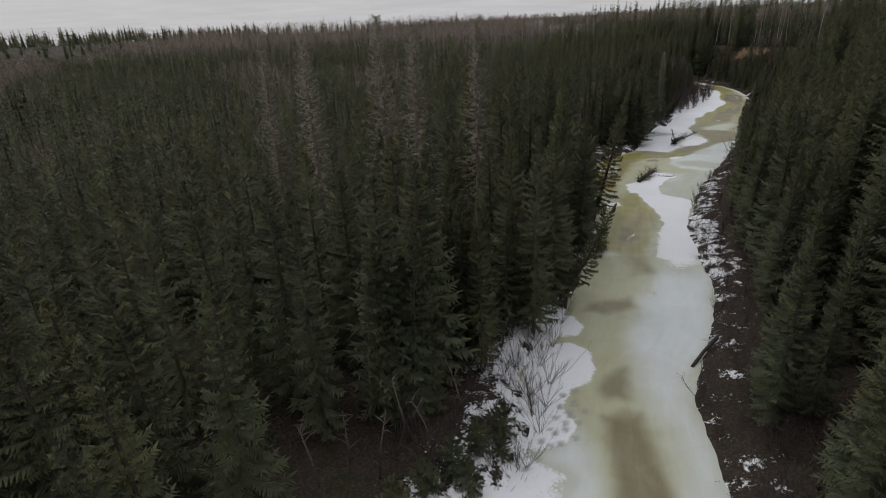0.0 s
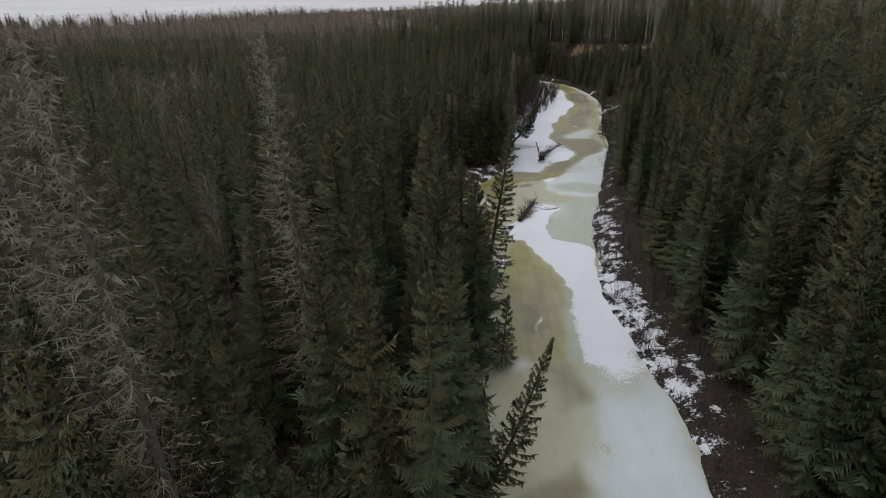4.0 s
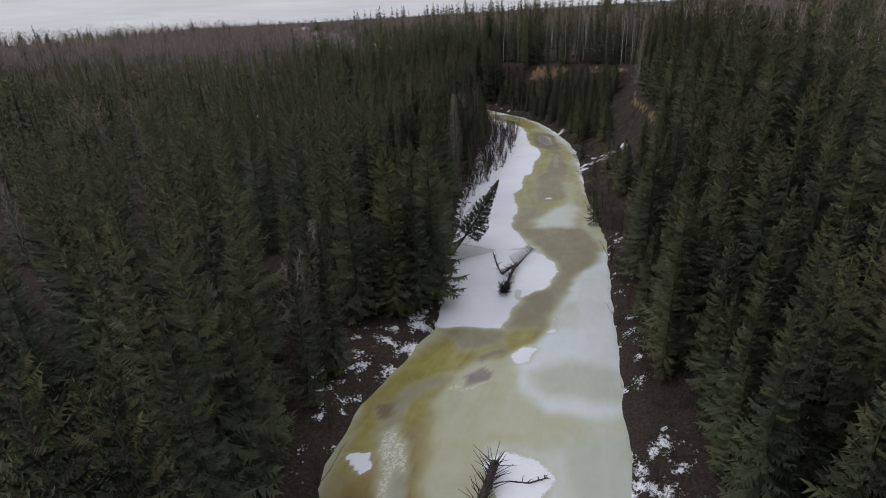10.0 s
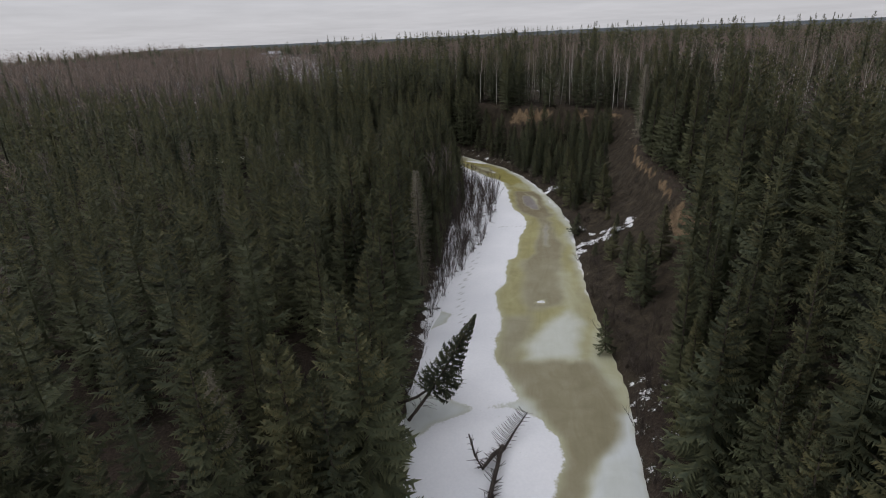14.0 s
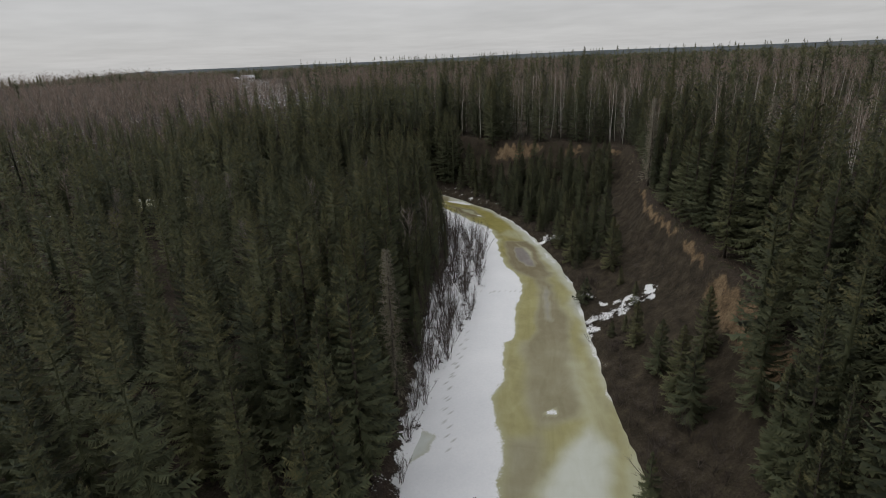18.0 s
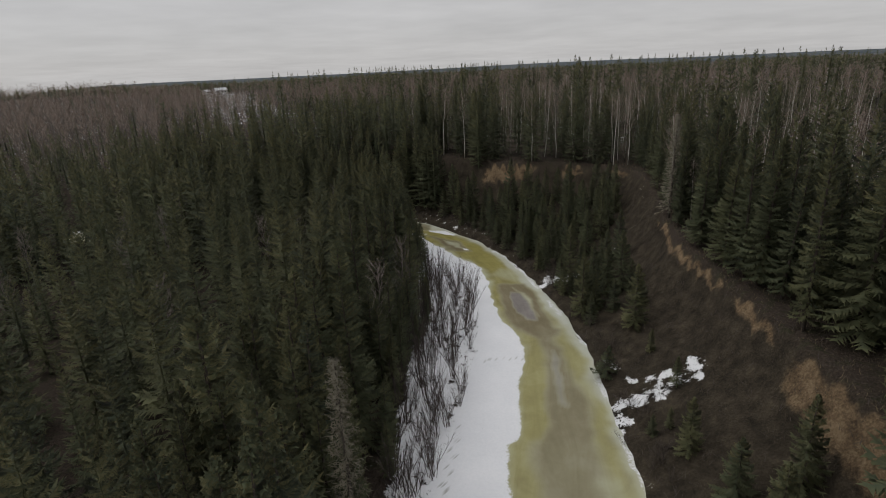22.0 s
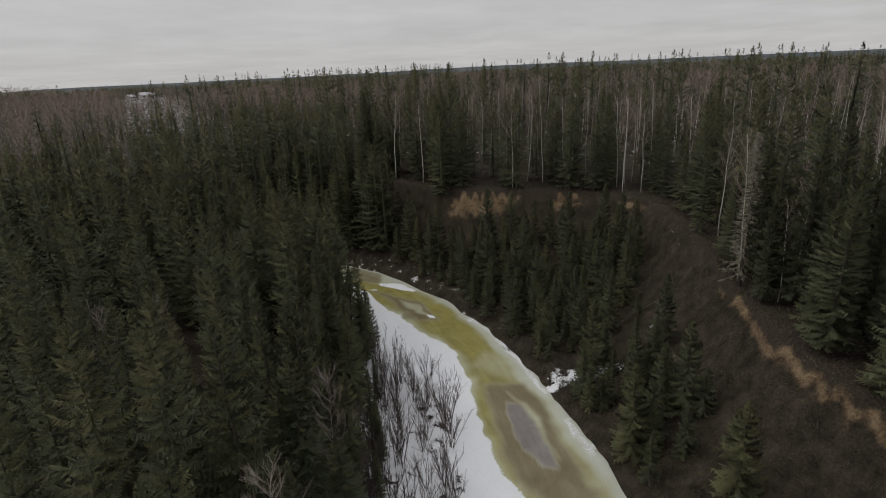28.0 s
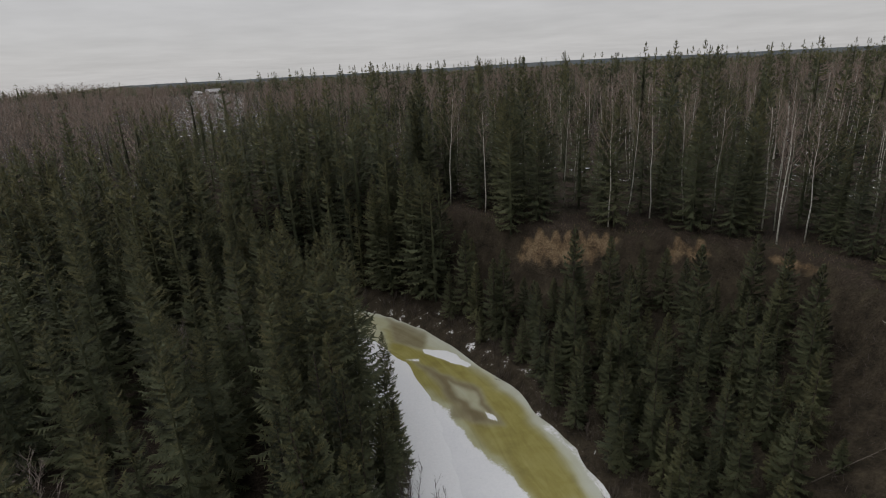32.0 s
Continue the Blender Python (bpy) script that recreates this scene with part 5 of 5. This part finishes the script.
wx, wy = scatter(40, 90, 116, 190, 1.6)
W = survey(wx, wy)
wd, ws = line_distance(wx, wy, BAR_BACK)
w_on = W["left"] & (ws > 0) & (wy < 166 - 6 * rng.random(wx.size)) & (~W["water"]) & (W["dl"] < 12) & (W["dl"] > 0.3) & (rng.random(wx.size) < 0.85)
strew([willow_model(201 + k, 2.3, 12, 0.5, "leafless dark willow shrub on the snowy bar", "willows on the snow bar") for k in range(5)],
      [(wx[i], wy[i], min(W["z"][i], 0.15 + 0.05 * W["dl"][i])) for i in np.flatnonzero(w_on)][:290], 0.85, 1.6)

bx, by = scatter(-12, 66, 16, 118, 1.7)
B = survey(bx, by)
blot = rng.random(bx.size)
b_right = (~B["plateau"]) & (~B["left"]) & (~B["water"]) & (B["dr"] > 0.15) & (B["dr"] < 5.0) & (blot < 0.75)
b_left = B["left"] & (~B["water"]) & (B["dl"] > 0.1) & (((by < 42) & (B["dl"] < 8) & (blot < 0.35)) | ((B["dl"] < 1.3) & (blot < 0.6)))
strew([willow_model(221 + k, 2.0, 10, 0.85, "leafless brown brush on the creek's bank", "brush along the banks") for k in range(5)],
      [(bx[i], by[i], B["z"][i]) for i in np.flatnonzero(b_right | b_left)][:240], 0.6, 1.35)


ox, oy = scatter(56, 92, 104, 196, 1.5)
O = survey(ox, oy)
o_on = (~O["plateau"]) & (~O["left"]) & (~O["water"]) & (O["dr"] > 0.05) & (O["dr"] < 2.4) & (rng.random(ox.size) < 0.72)
join_all("brush_on_outer_shore", WILLOW, [willow_bits(231 + k, 1.5, 12, 1.0).arrays() for k in range(4)],
         [(ox[i], oy[i], O["z"][i], 1.7 * i, 0.6 + 0.6 * rng.random(), 0.55 + 0.7 * rng.random(), i) for i in np.flatnonzero(o_on)], "low leafless brown brush hanging over the ice's edge", "brush")

strew([willow_model(241 + k, 3.6, 11, 0.95, "tall leafless alder shrub arching over the snowy shore", "alders on the near shore") for k in range(3)],
      [(x, y, 0.3) for x, y in ((5.2, 28.2), (6.0, 30.4), (6.6, 32.6), (6.4, 34.6), (7.8, 36.8), (4.0, 25.6), (3.2, 29.0), (4.6, 31.8), (4.8, 34.6), (2.4, 26.8), (1.5, 31.0), (6.2, 37.4), (2.8, 33.0), (0.4, 28.4), (9.2, 40.0), (-1.0, 26.0))], 0.7, 1.15)


def litter(name, label, places, seed, low, high, stems, mat):
    """A tangle of thin low stems over a slope, joined."""
    rng = random.Random(seed)
    b = Bits()
    for x, y, z in places:
        for _ in range(stems):
            q = Vector((x + rng.uniform(-.7, .7), y + rng.uniform(-.7, .7), z - 0.08))
            t = Vector((rng.uniform(-1, 1), rng.uniform(-1, 1), rng.uniform(0.25, 1.2))).normalized() * rng.uniform(low, high)
            s = Vector((t.y, -t.x, 0.1)).normalized() * 0.02
            b.tri(q - s, q + s, q + t)
    return tagged(b.put(name, mat), label, "brush", kind="stuff")


gx, gy = scatter(2, 112, 20, 205, 0.85)
G = survey(gx, gy)
glot = rng.random(gx.size)
g_bank = G["left"] & (~G["water"]) & (G["dl"] > 0.2) & (G["dl"] < 15) & (gy < 48) & (glot < 0.7)
g_on = (~G["plateau"]) & (~G["left"]) & (~G["water"]) & (G["dr"] > 0.6) & (glot < np.where((gy > 100) & (gy < 152), 0.28, 0.75))
litter("brush_on_slope", "low dead brush and weeds on the brown earth slope", [(gx[i], gy[i], G["z"][i]) for i in np.flatnonzero(g_on | g_bank | (G["plateau"] & (G["dp"] < 8) & (gy > 100) & (glot < 0.55)))], 5, 0.25, 0.85, 10, WILLOW)
g_lip = G["plateau"] & (G["dp"] < 5) & (gy > 100)
GRASS = wood_material("dry_grass", (0.10, 0.075, 0.045), (0.22, 0.17, 0.10), 4.0)
g_slide = (~G["plateau"]) & (~G["left"]) & (~G["water"]) & (gy > 102) & (gy < 152) & (glot < 0.45) & (wave(gx, gy, 5.0, 31) > 0.5)
litter("dead_grass_on_slope", "reddish brown dead grass tufts on the earth slope", [(gx[i], gy[i], G["z"][i]) for i in np.flatnonzero(g_slide)], 7, 0.15, 0.5, 9, wood_material("brown_grass", (0.055, 0.042, 0.029), (0.12, 0.092, 0.063), 4.0))
litter("dry_grass_on_lip", "dry tan grass along the lip of the slope", [(gx[i], gy[i], G["z"][i]) for i in np.flatnonzero(g_lip)], 6, 0.2, 0.55, 7, GRASS)

# ---- fallen and leaning trees ----


def dead_branches(b, pts, rng, count, low, high, u0=0.15, up=0.3, thick=0.034):
    pts = [Vector(p) for p in pts]
    for _ in range(count):
        u = rng.uniform(u0, 0.98) * (len(pts) - 1)
        i = min(len(pts) - 2, int(u))
        q = pts[i].lerp(pts[i + 1], u - i)
        way = (pts[i + 1] - pts[i]).normalized()
        t = Vector((rng.uniform(-1, 1), rng.uniform(-1, 1), rng.uniform(-0.2, 1.0) * (0.5 + up)))
        t = (t - way * t.dot(way) * 0.8 + way * 0.35).normalized() * rng.uniform(low, high)
        mid = q + t * 0.5 + Vector((rng.uniform(-.06, .06), rng.uniform(-.06, .06), 0.05))
        b.rod([q, mid, q + t], thick, 0.012, 3, False)


def fallen_log(name, label, pts, r0, r1, seed, count, low, high, mat=DARKWOOD, root=0):
    rng = random.Random(seed)
    base = tagged(new(name), label, "log")
    base.location = (pts[0][0], pts[0][1], 0)
    rel = [(x - pts[0][0], y - pts[0][1], z) for x, y, z in pts]
    stem, limbs, roots = Bits(), Bits(), Bits()
    stem.rod(rel, r0, r1, 8)
    dead_branches(limbs, rel, rng, count, low, high)
    for _ in range(root):
        w = rng.uniform(0, 6.28)
        d = Vector((math.cos(w) * 0.5, math.sin(w) * 0.5, rng.uniform(-0.2, 0.9)))
        roots.rod([Vector(rel[0]), Vector(rel[0]) + d * rng.uniform(0.6, 1.35)], 0.05, 0.016, 4, False)
    stem.put("stem", mat, base, True)
    limbs.put("branches", mat, base)
    if root:
        roots.put("root_plate", mat, base)
    return base


def comb_top(a, b):
    """A snapped treetop whose twigs all stand to one side, like a comb."""
    base = tagged(new("snapped_treetop"), "broken treetop with comb-like dead twigs on snow", "log")
    base.location = (a[0], a[1], 0)
    rng = random.Random(305)
    a, b = Vector((0, 0, a[2])), Vector((b[0] - a[0], b[1] - a[1], b[2]))
    stem, twigs = Bits(), Bits()
    stem.rod([a, a.lerp(b, 0.5) + Vector((0, 0, 0.08)), b], 0.09, 0.03, 7)
    for k in range(26):
        u = 0.12 + 0.86 * k / 25
        d = Vector((-0.62, 0.66, 0.5)) * (1.15 - 0.55 * u) + Vector((rng.uniform(-.12, .12), rng.uniform(-.12, .12), rng.uniform(-.1, .1)))
        q = a.lerp(b, u)
        twigs.rod([q, q + d * 0.6, q + d + Vector((0.06, 0.06, 0.12))], 0.032, 0.012, 3, False)
        if k % 3 == 0:
            twigs.rod([q, q + Vector((0.3, -0.25, 0.1)) * rng.uniform(0.6, 1.4)], 0.03, 0.012, 3, False)
    stem.put("stem", DARKWOOD, base, True)
    twigs.put("twigs", DARKWOOD, base)


fallen_log("fallen_log", "dark bare log with stiff dead branches lying on snowy ice", [(28.2, 76.8, 0.25), (29.9, 78.7, 0.42), (31.8, 80.7, 0.5)], 0.27, 0.21, 301, 110, 0.6, 1.7, root=8)
fallen_log("broken_branch", "small broken branch lying beside the log on ice", [(32.0, 79.6, 0.06), (32.9, 79.0, 0.10), (34.0, 78.9, 0.08)], 0.05, 0.03, 302, 12, 0.2, 0.5)
fallen_log("fallen_tree", "dark uprooted tree with a bushy root lying on snow", [(42.0, 98.1, 0.45), (43.2, 99.6, 0.5), (44.6, 101.2, 0.6), (45.5, 102.2, 0.7)], 0.15, 0.11, 303, 60, 0.3, 0.9, root=190)
fallen_log("forked_snag", "dark forked snag standing out of the snow", [(45.7, 102.3, 0.35), (44.6, 101.9, 0.5), (43.5, 101.3, 0.35), (43.3, 101.9, 1.0), (43.3, 102.7, 2.1)], 0.17, 0.05, 304, 44, 0.25, 0.8)
comb_top((45.5, 102.1, 0.4), (48.6, 104.0, 0.9))
fallen_log("driftwood_pole", "dark pole leaning from the bank onto the ice", [(19.2, 36.2, 0.7), (17.9, 35.2, 0.35), (16.5, 33.9, 0.05)], 0.14, 0.10, 306, 5, 0.2, 0.5)
fallen_log("drift_branch", "thin bare branch reaching from the bank over ice", [(20.0, 76.0, 0.5), (21.4, 75.9, 0.25), (23.4, 75.9, 0.1)], 0.05, 0.015, 307, 10, 0.2, 0.7)
fallen_log("drift_branch", "thin bare branch reaching from the bank over ice", [(20.6, 79.4, 0.6), (21.4, 79.0, 0.4), (22.3, 78.7, 0.2)], 0.05, 0.02, 308, 6, 0.2, 0.5)
fallen_log("fallen_birch", "pale fallen birch lying on the slope", [(101.0, 151.5, 8.2), (103.0, 153.8, 8.9), (105.0, 155.0, 10.4)], 0.07, 0.04, 309, 8, 0.3, 0.8, ASPEN)
fallen_log("fallen_pole", "pale dead pole lying down the earth slope", [(93.0, 152.0, 3.4), (95.0, 151.0, 4.6), (97.6, 149.6, 6.2)], 0.035, 0.02, 310, 6, 0.2, 0.5, DEADWOOD)


def leaning_spruce(foot, top, bend, seed, radius, boughs, label, bare, second=None):
    """A spruce that leans out over the ice: its crown follows the bent stem."""
    base = tagged(new("leaning_spruce"), label, "spruce tree")
    base.location = foot
    foot, top = Vector(foot), Vector(top)
    length = (top - foot).length
    mid = foot.lerp(top, 0.45) - Vector((0, 0, bend))
    pts = []
    for i in range(9):
        u = i / 8
        pts.append(foot * (1 - u) ** 2 + mid * (2 * u * (1 - u)) + top * u * u - foot)
    trunk = Bits()
    trunk.rod(pts, 0.012 * length + 0.03, 0.02, 6)
    if second:
        trunk.rod([Vector(p) - foot for p in second], 0.13, 0.07, 6)
    rng = random.Random(seed)
    dead = Bits()
    dead_branches(dead, pts[1:5], rng, 46, 0.4, 1.3, 0.0, -0.6, 0.012)
    crown = spruce_crown(seed, length, 1.15 * radius, boughs, 8, 0.85 * bare, power=1.0)
    (v, t, tip), way_in = crown.arrays(), crown.tufts()
    out, way_out = np.empty_like(v), np.empty_like(v)
    for k in range(len(v)):
        u = min(1.0, max(0.0, float(v[k][2]) / length)) * 8
        i = min(7, int(u))
        p = pts[i].lerp(pts[i + 1], u - i)
        way = (pts[i + 1] - pts[i]).normalized()
        a = way.cross(Vector((0, 0, 1))).normalized()
        b = a.cross(way)
        q = p + a * float(v[k][0]) + b * float(v[k][1]) - Vector((0, 0, 0.10 * math.hypot(v[k][0], v[k][1])))
        out[k] = q
        way_out[k] = a * way_in[k][0] + b * way_in[k][1] + way * way_in[k][2]
    trunk.put("trunk", BARK, base, True)
    dead.put("dead_branches", BARK, base)
    mesh_object("crown", out, t, NEEDLES, base, dict(tip=tip, tuft=way_out))
    return base


leaning_spruce((9.3, 42.2, 0.8), (14.0, 44.0, 8.4), 1.2, 321, 1.75, 132, "leaning spruce arching out over the ice from the bank", 0.35)
leaning_spruce((41.0, 107.6, 0.5), (46.6, 107.6, 7.6), 0.9, 322, 2.3, 230, "half-fallen dark spruce leaning over the snowy creek", 0.40,
               [(41.0, 109.6, 0.6), (42.4, 109.3, 0.9), (44.0, 108.6, 2.2)])
leaning_spruce((15.8, 53.6, 0.2), (16.4, 54.0, 5.0), 0.1, 323, 1.1, 80, "small spruce at the very edge of the ice", 0.04)
leaning_spruce((59.4, 108.4, 0.3), (58.9, 108.2, 4.6), 0.1, 324, 1.0, 70, "small spruce hanging at the brink of the ice", 0.04)
leaning_spruce((17.4, 61.2, 0.4), (21.6, 64.5, 15.0), 0.5, 325, 2.2, 250, "slender spruce leaning from the shore over the ice", 0.10)
leaning_spruce((75.2, 132.6, 0.5), (75.4, 132.4, 3.4), 0.05, 326, 1.2, 80, "small bushy spruce beside the snow streak", 0.02)


def lichen_crown(height, radius, seed):
    """Bare drooping boughs hung with short pale twigs."""
    rng = random.Random(seed)
    b = Bits()
    down = Vector((0, 0, -1))
    for i in range(400):
        f = 1 - (1 - (i + 0.5) / 400) ** 1.15
        z = height * (0.10 + 0.88 * f)
        up = z / height
        w = i * 2.39996 + rng.uniform(-0.5, 0.5)
        ln = radius * ((1 - up) ** 0.62 * rng.uniform(0.55, 1.12) + 0.05)
        out = Vector((math.cos(w), math.sin(w), 0))
        side = Vector((-out.y, out.x, 0))
        root = Vector((0, 0, z))
        fall = 0.75 - 0.85 * up + rng.uniform(-0.15, 0.15)
        b.marks += [b.mark] * (len(b.v) - len(b.marks))
        b.mark = i

        def at(u):
            return root + out * (ln * u) + Vector((0, 0, ln * (-fall * u + 0.35 * u * u)))
        for p, q in ((0.0, 0.5), (0.5, 1.05)):
            b.leaf(at(p), at(q) - at(p), side * 0.7 + down * 0.7, 0.022, 0.2, 0.6)
        for _ in range(11):
            q = at(rng.uniform(0.15, 1.0))
            t = (out * rng.uniform(-0.2, 0.6) + side * rng.uniform(-0.9, 0.9) + down * rng.uniform(-0.1, 1.0)).normalized() * rng.uniform(0.12, 0.20 + 0.14 * ln)
            s = t.cross(out + side * 0.3 + down * 0.1).normalized() * rng.uniform(0.014, 0.03)
            b.tri(q - s, q + s, q + t, 0.3, 0.3, 1.0)
    return b


def dead_spruce(x, y, height, seed, label):
    g = survey(np.array([x]), np.array([y]))["z"][0]
    base = tagged(new("dead_spruce"), label, "dead tree", "dead spruces hung with lichen")
    base.location = (x, y, g)
    spruce_trunk(height, seed).put("trunk", DEADWOOD, base, True)
    lichen_crown(height, 0.125 * height, seed).put("crown", LICHEN, base)


for k, (x, y, h) in enumerate(((-3.4, 42.3, 22.0), (-1.0, 39.0, 21.4), (3.7, 50.0, 21.6), (-9.0, 45.0, 20.5), (-14.0, 52.0, 19.5), (29.5, 100.5, 12.0), (25.5, 92.5, 11.5), (49.6, 125.0, 13.5), (95.9, 143.6, 12.0), (101.5, 131.0, 12.5))):
    dead_spruce(x, y, h, 341 + k, "tall dead spruce hung with pale grey lichen")

# dead stems among the brush of the near bank
for k, (x, y, h) in enumerate(((-6.5, 24.5, 4.2), (-5.2, 26.0, 3.6), (-3.6, 25.0, 4.8), (-2.2, 27.6, 4.4), (-0.8, 27.0, 3.4), (1.0, 29.8, 3.8), (2.4, 33.4, 3.6), (-4.4, 29.0, 5.0), (4.0, 36.2, 3.4))):
    g = survey(np.array([x]), np.array([y]))["z"][0]
    q = random.Random(400 + k)
    lx, ly = q.uniform(-1.2, 1.2), q.uniform(-0.8, 0.8)
    fallen_log("dead_sapling", "thin broken dead stem standing in bank brush", [(x, y, g - 0.2), (x + lx * 0.4, y + ly * 0.4, g + h * 0.5), (x + lx, y + ly, g + h)], 0.07, 0.02, 400 + k, 9, 0.3, 0.9, DEADWOOD)

# low green spruces among the brush of the near bank
SEEDLING = spruce_model(45, 2.4, 1.2, 70, 3, "low bushy green spruce in the snow of the bank", bare=0.0, group="seedlings on the near bank", name="spruce_seedling")
for k, (x, y, s) in enumerate(((0.2, 25.2, 1.0), (1.6, 26.6, 0.9), (-1.2, 24.0, 0.9), (1.0, 24.0, 0.8), (3.0, 28.0, 0.9), (-2.6, 22.6, 1.0), (2.8, 26.4, 0.6))):
    m = pose(x, y, survey(np.array([x]), np.array([y]))["z"][0], 0, 0, 50 * k) @ Matrix.Diagonal((s, s, s, 1))
    if k == 0:
        SEEDLING.matrix_basis = m
    else:
        copy_thing(SEEDLING, Matrix(m))

# ---- the house in the clearing ----


def paint(name, colour, rough=0.7):
    m, nt, p = material(name, rough, 0.3)
    n = noise_node(nt, 1.2, 4.0)
    nt.links.new(ramp_node(nt, n, [(0.3, tuple(0.8 * c for c in colour)), (0.7, colour)]), p.inputs["Base Color"])
    return m


def block(b, x0, x1, y0, y1, z0, z1):
    k = len(b.v)
    b.v += [(x, y, z) for z in (z0, z1) for x, y in ((x0, y0), (x1, y0), (x1, y1), (x0, y1))]
    b.tip += [0.0] * 8
    for q in ((3, 2, 1, 0), (4, 5, 6, 7), (0, 1, 5, 4), (1, 2, 6, 5), (2, 3, 7, 6), (3, 0, 4, 7)):
        b.t += [(k + q[0], k + q[1], k + q[2]), (k + q[0], k + q[2], k + q[3])]


def house(x, y, turn_deg, length, depth, eaves, ridge, label):
    g = survey(np.array([x]), np.array([y]))["z"][0]
    base = tagged(new("house"), label, "house", "houses in the clearing")
    base.matrix_basis = pose(x, y, g, 0, 0, turn_deg)
    wall, roof = Bits(), Bits()
    block(wall, -length / 2, length / 2, -depth / 2, depth / 2, -0.5, eaves)
    k = len(wall.v)
    for sx_ in (-1, 1):
        wall.tri((sx_ * length / 2, -depth / 2, eaves), (sx_ * length / 2, depth / 2, eaves), (sx_ * length / 2, 0, ridge - 0.1))
    for sg in (-1, 1):
        k = len(roof.v)
        e, r, t = length / 2 + 0.4, depth / 2 + 0.5, 0.15
        low = eaves - 0.25
        roof.v += [(-e, sg * r, low), (e, sg * r, low), (e, 0, ridge), (-e, 0, ridge), (-e, sg * r, low + t), (e, sg * r, low + t), (e, 0, ridge + t), (-e, 0, ridge + t)]
        roof.tip += [0.0] * 8
        for q in ((0, 1, 2, 3), (7, 6, 5, 4), (0, 4, 5, 1), (1, 5, 6, 2), (3, 7, 4, 0)):
            roof.t += [(k + q[0], k + q[1], k + q[2]), (k + q[0], k + q[2], k + q[3])]
    wall.put("wall", paint("pale_siding", (0.45, 0.43, 0.40)), base)
    roof.put("roof", paint("pale_metal_roof", (0.52, 0.53, 0.55), 0.5), base)
    for wx_ in (-0.3, 0.05, 0.32):
        w = Bits()
        block(w, wx_ * length - 0.6, wx_ * length + 0.6, -depth / 2 - 0.04, -depth / 2 + 0.05, 0.9, 2.0)
        w.put("window", paint("dark_glass", (0.03, 0.035, 0.04), 0.15), base)


house(122, 664, 12, 11, 7, 2.9, 4.9, "low pale house with a light metal roof in a clearing")
house(108, 646, 40, 6, 4.5, 2.4, 3.7, "small pale outbuilding with a light roof in a clearing")
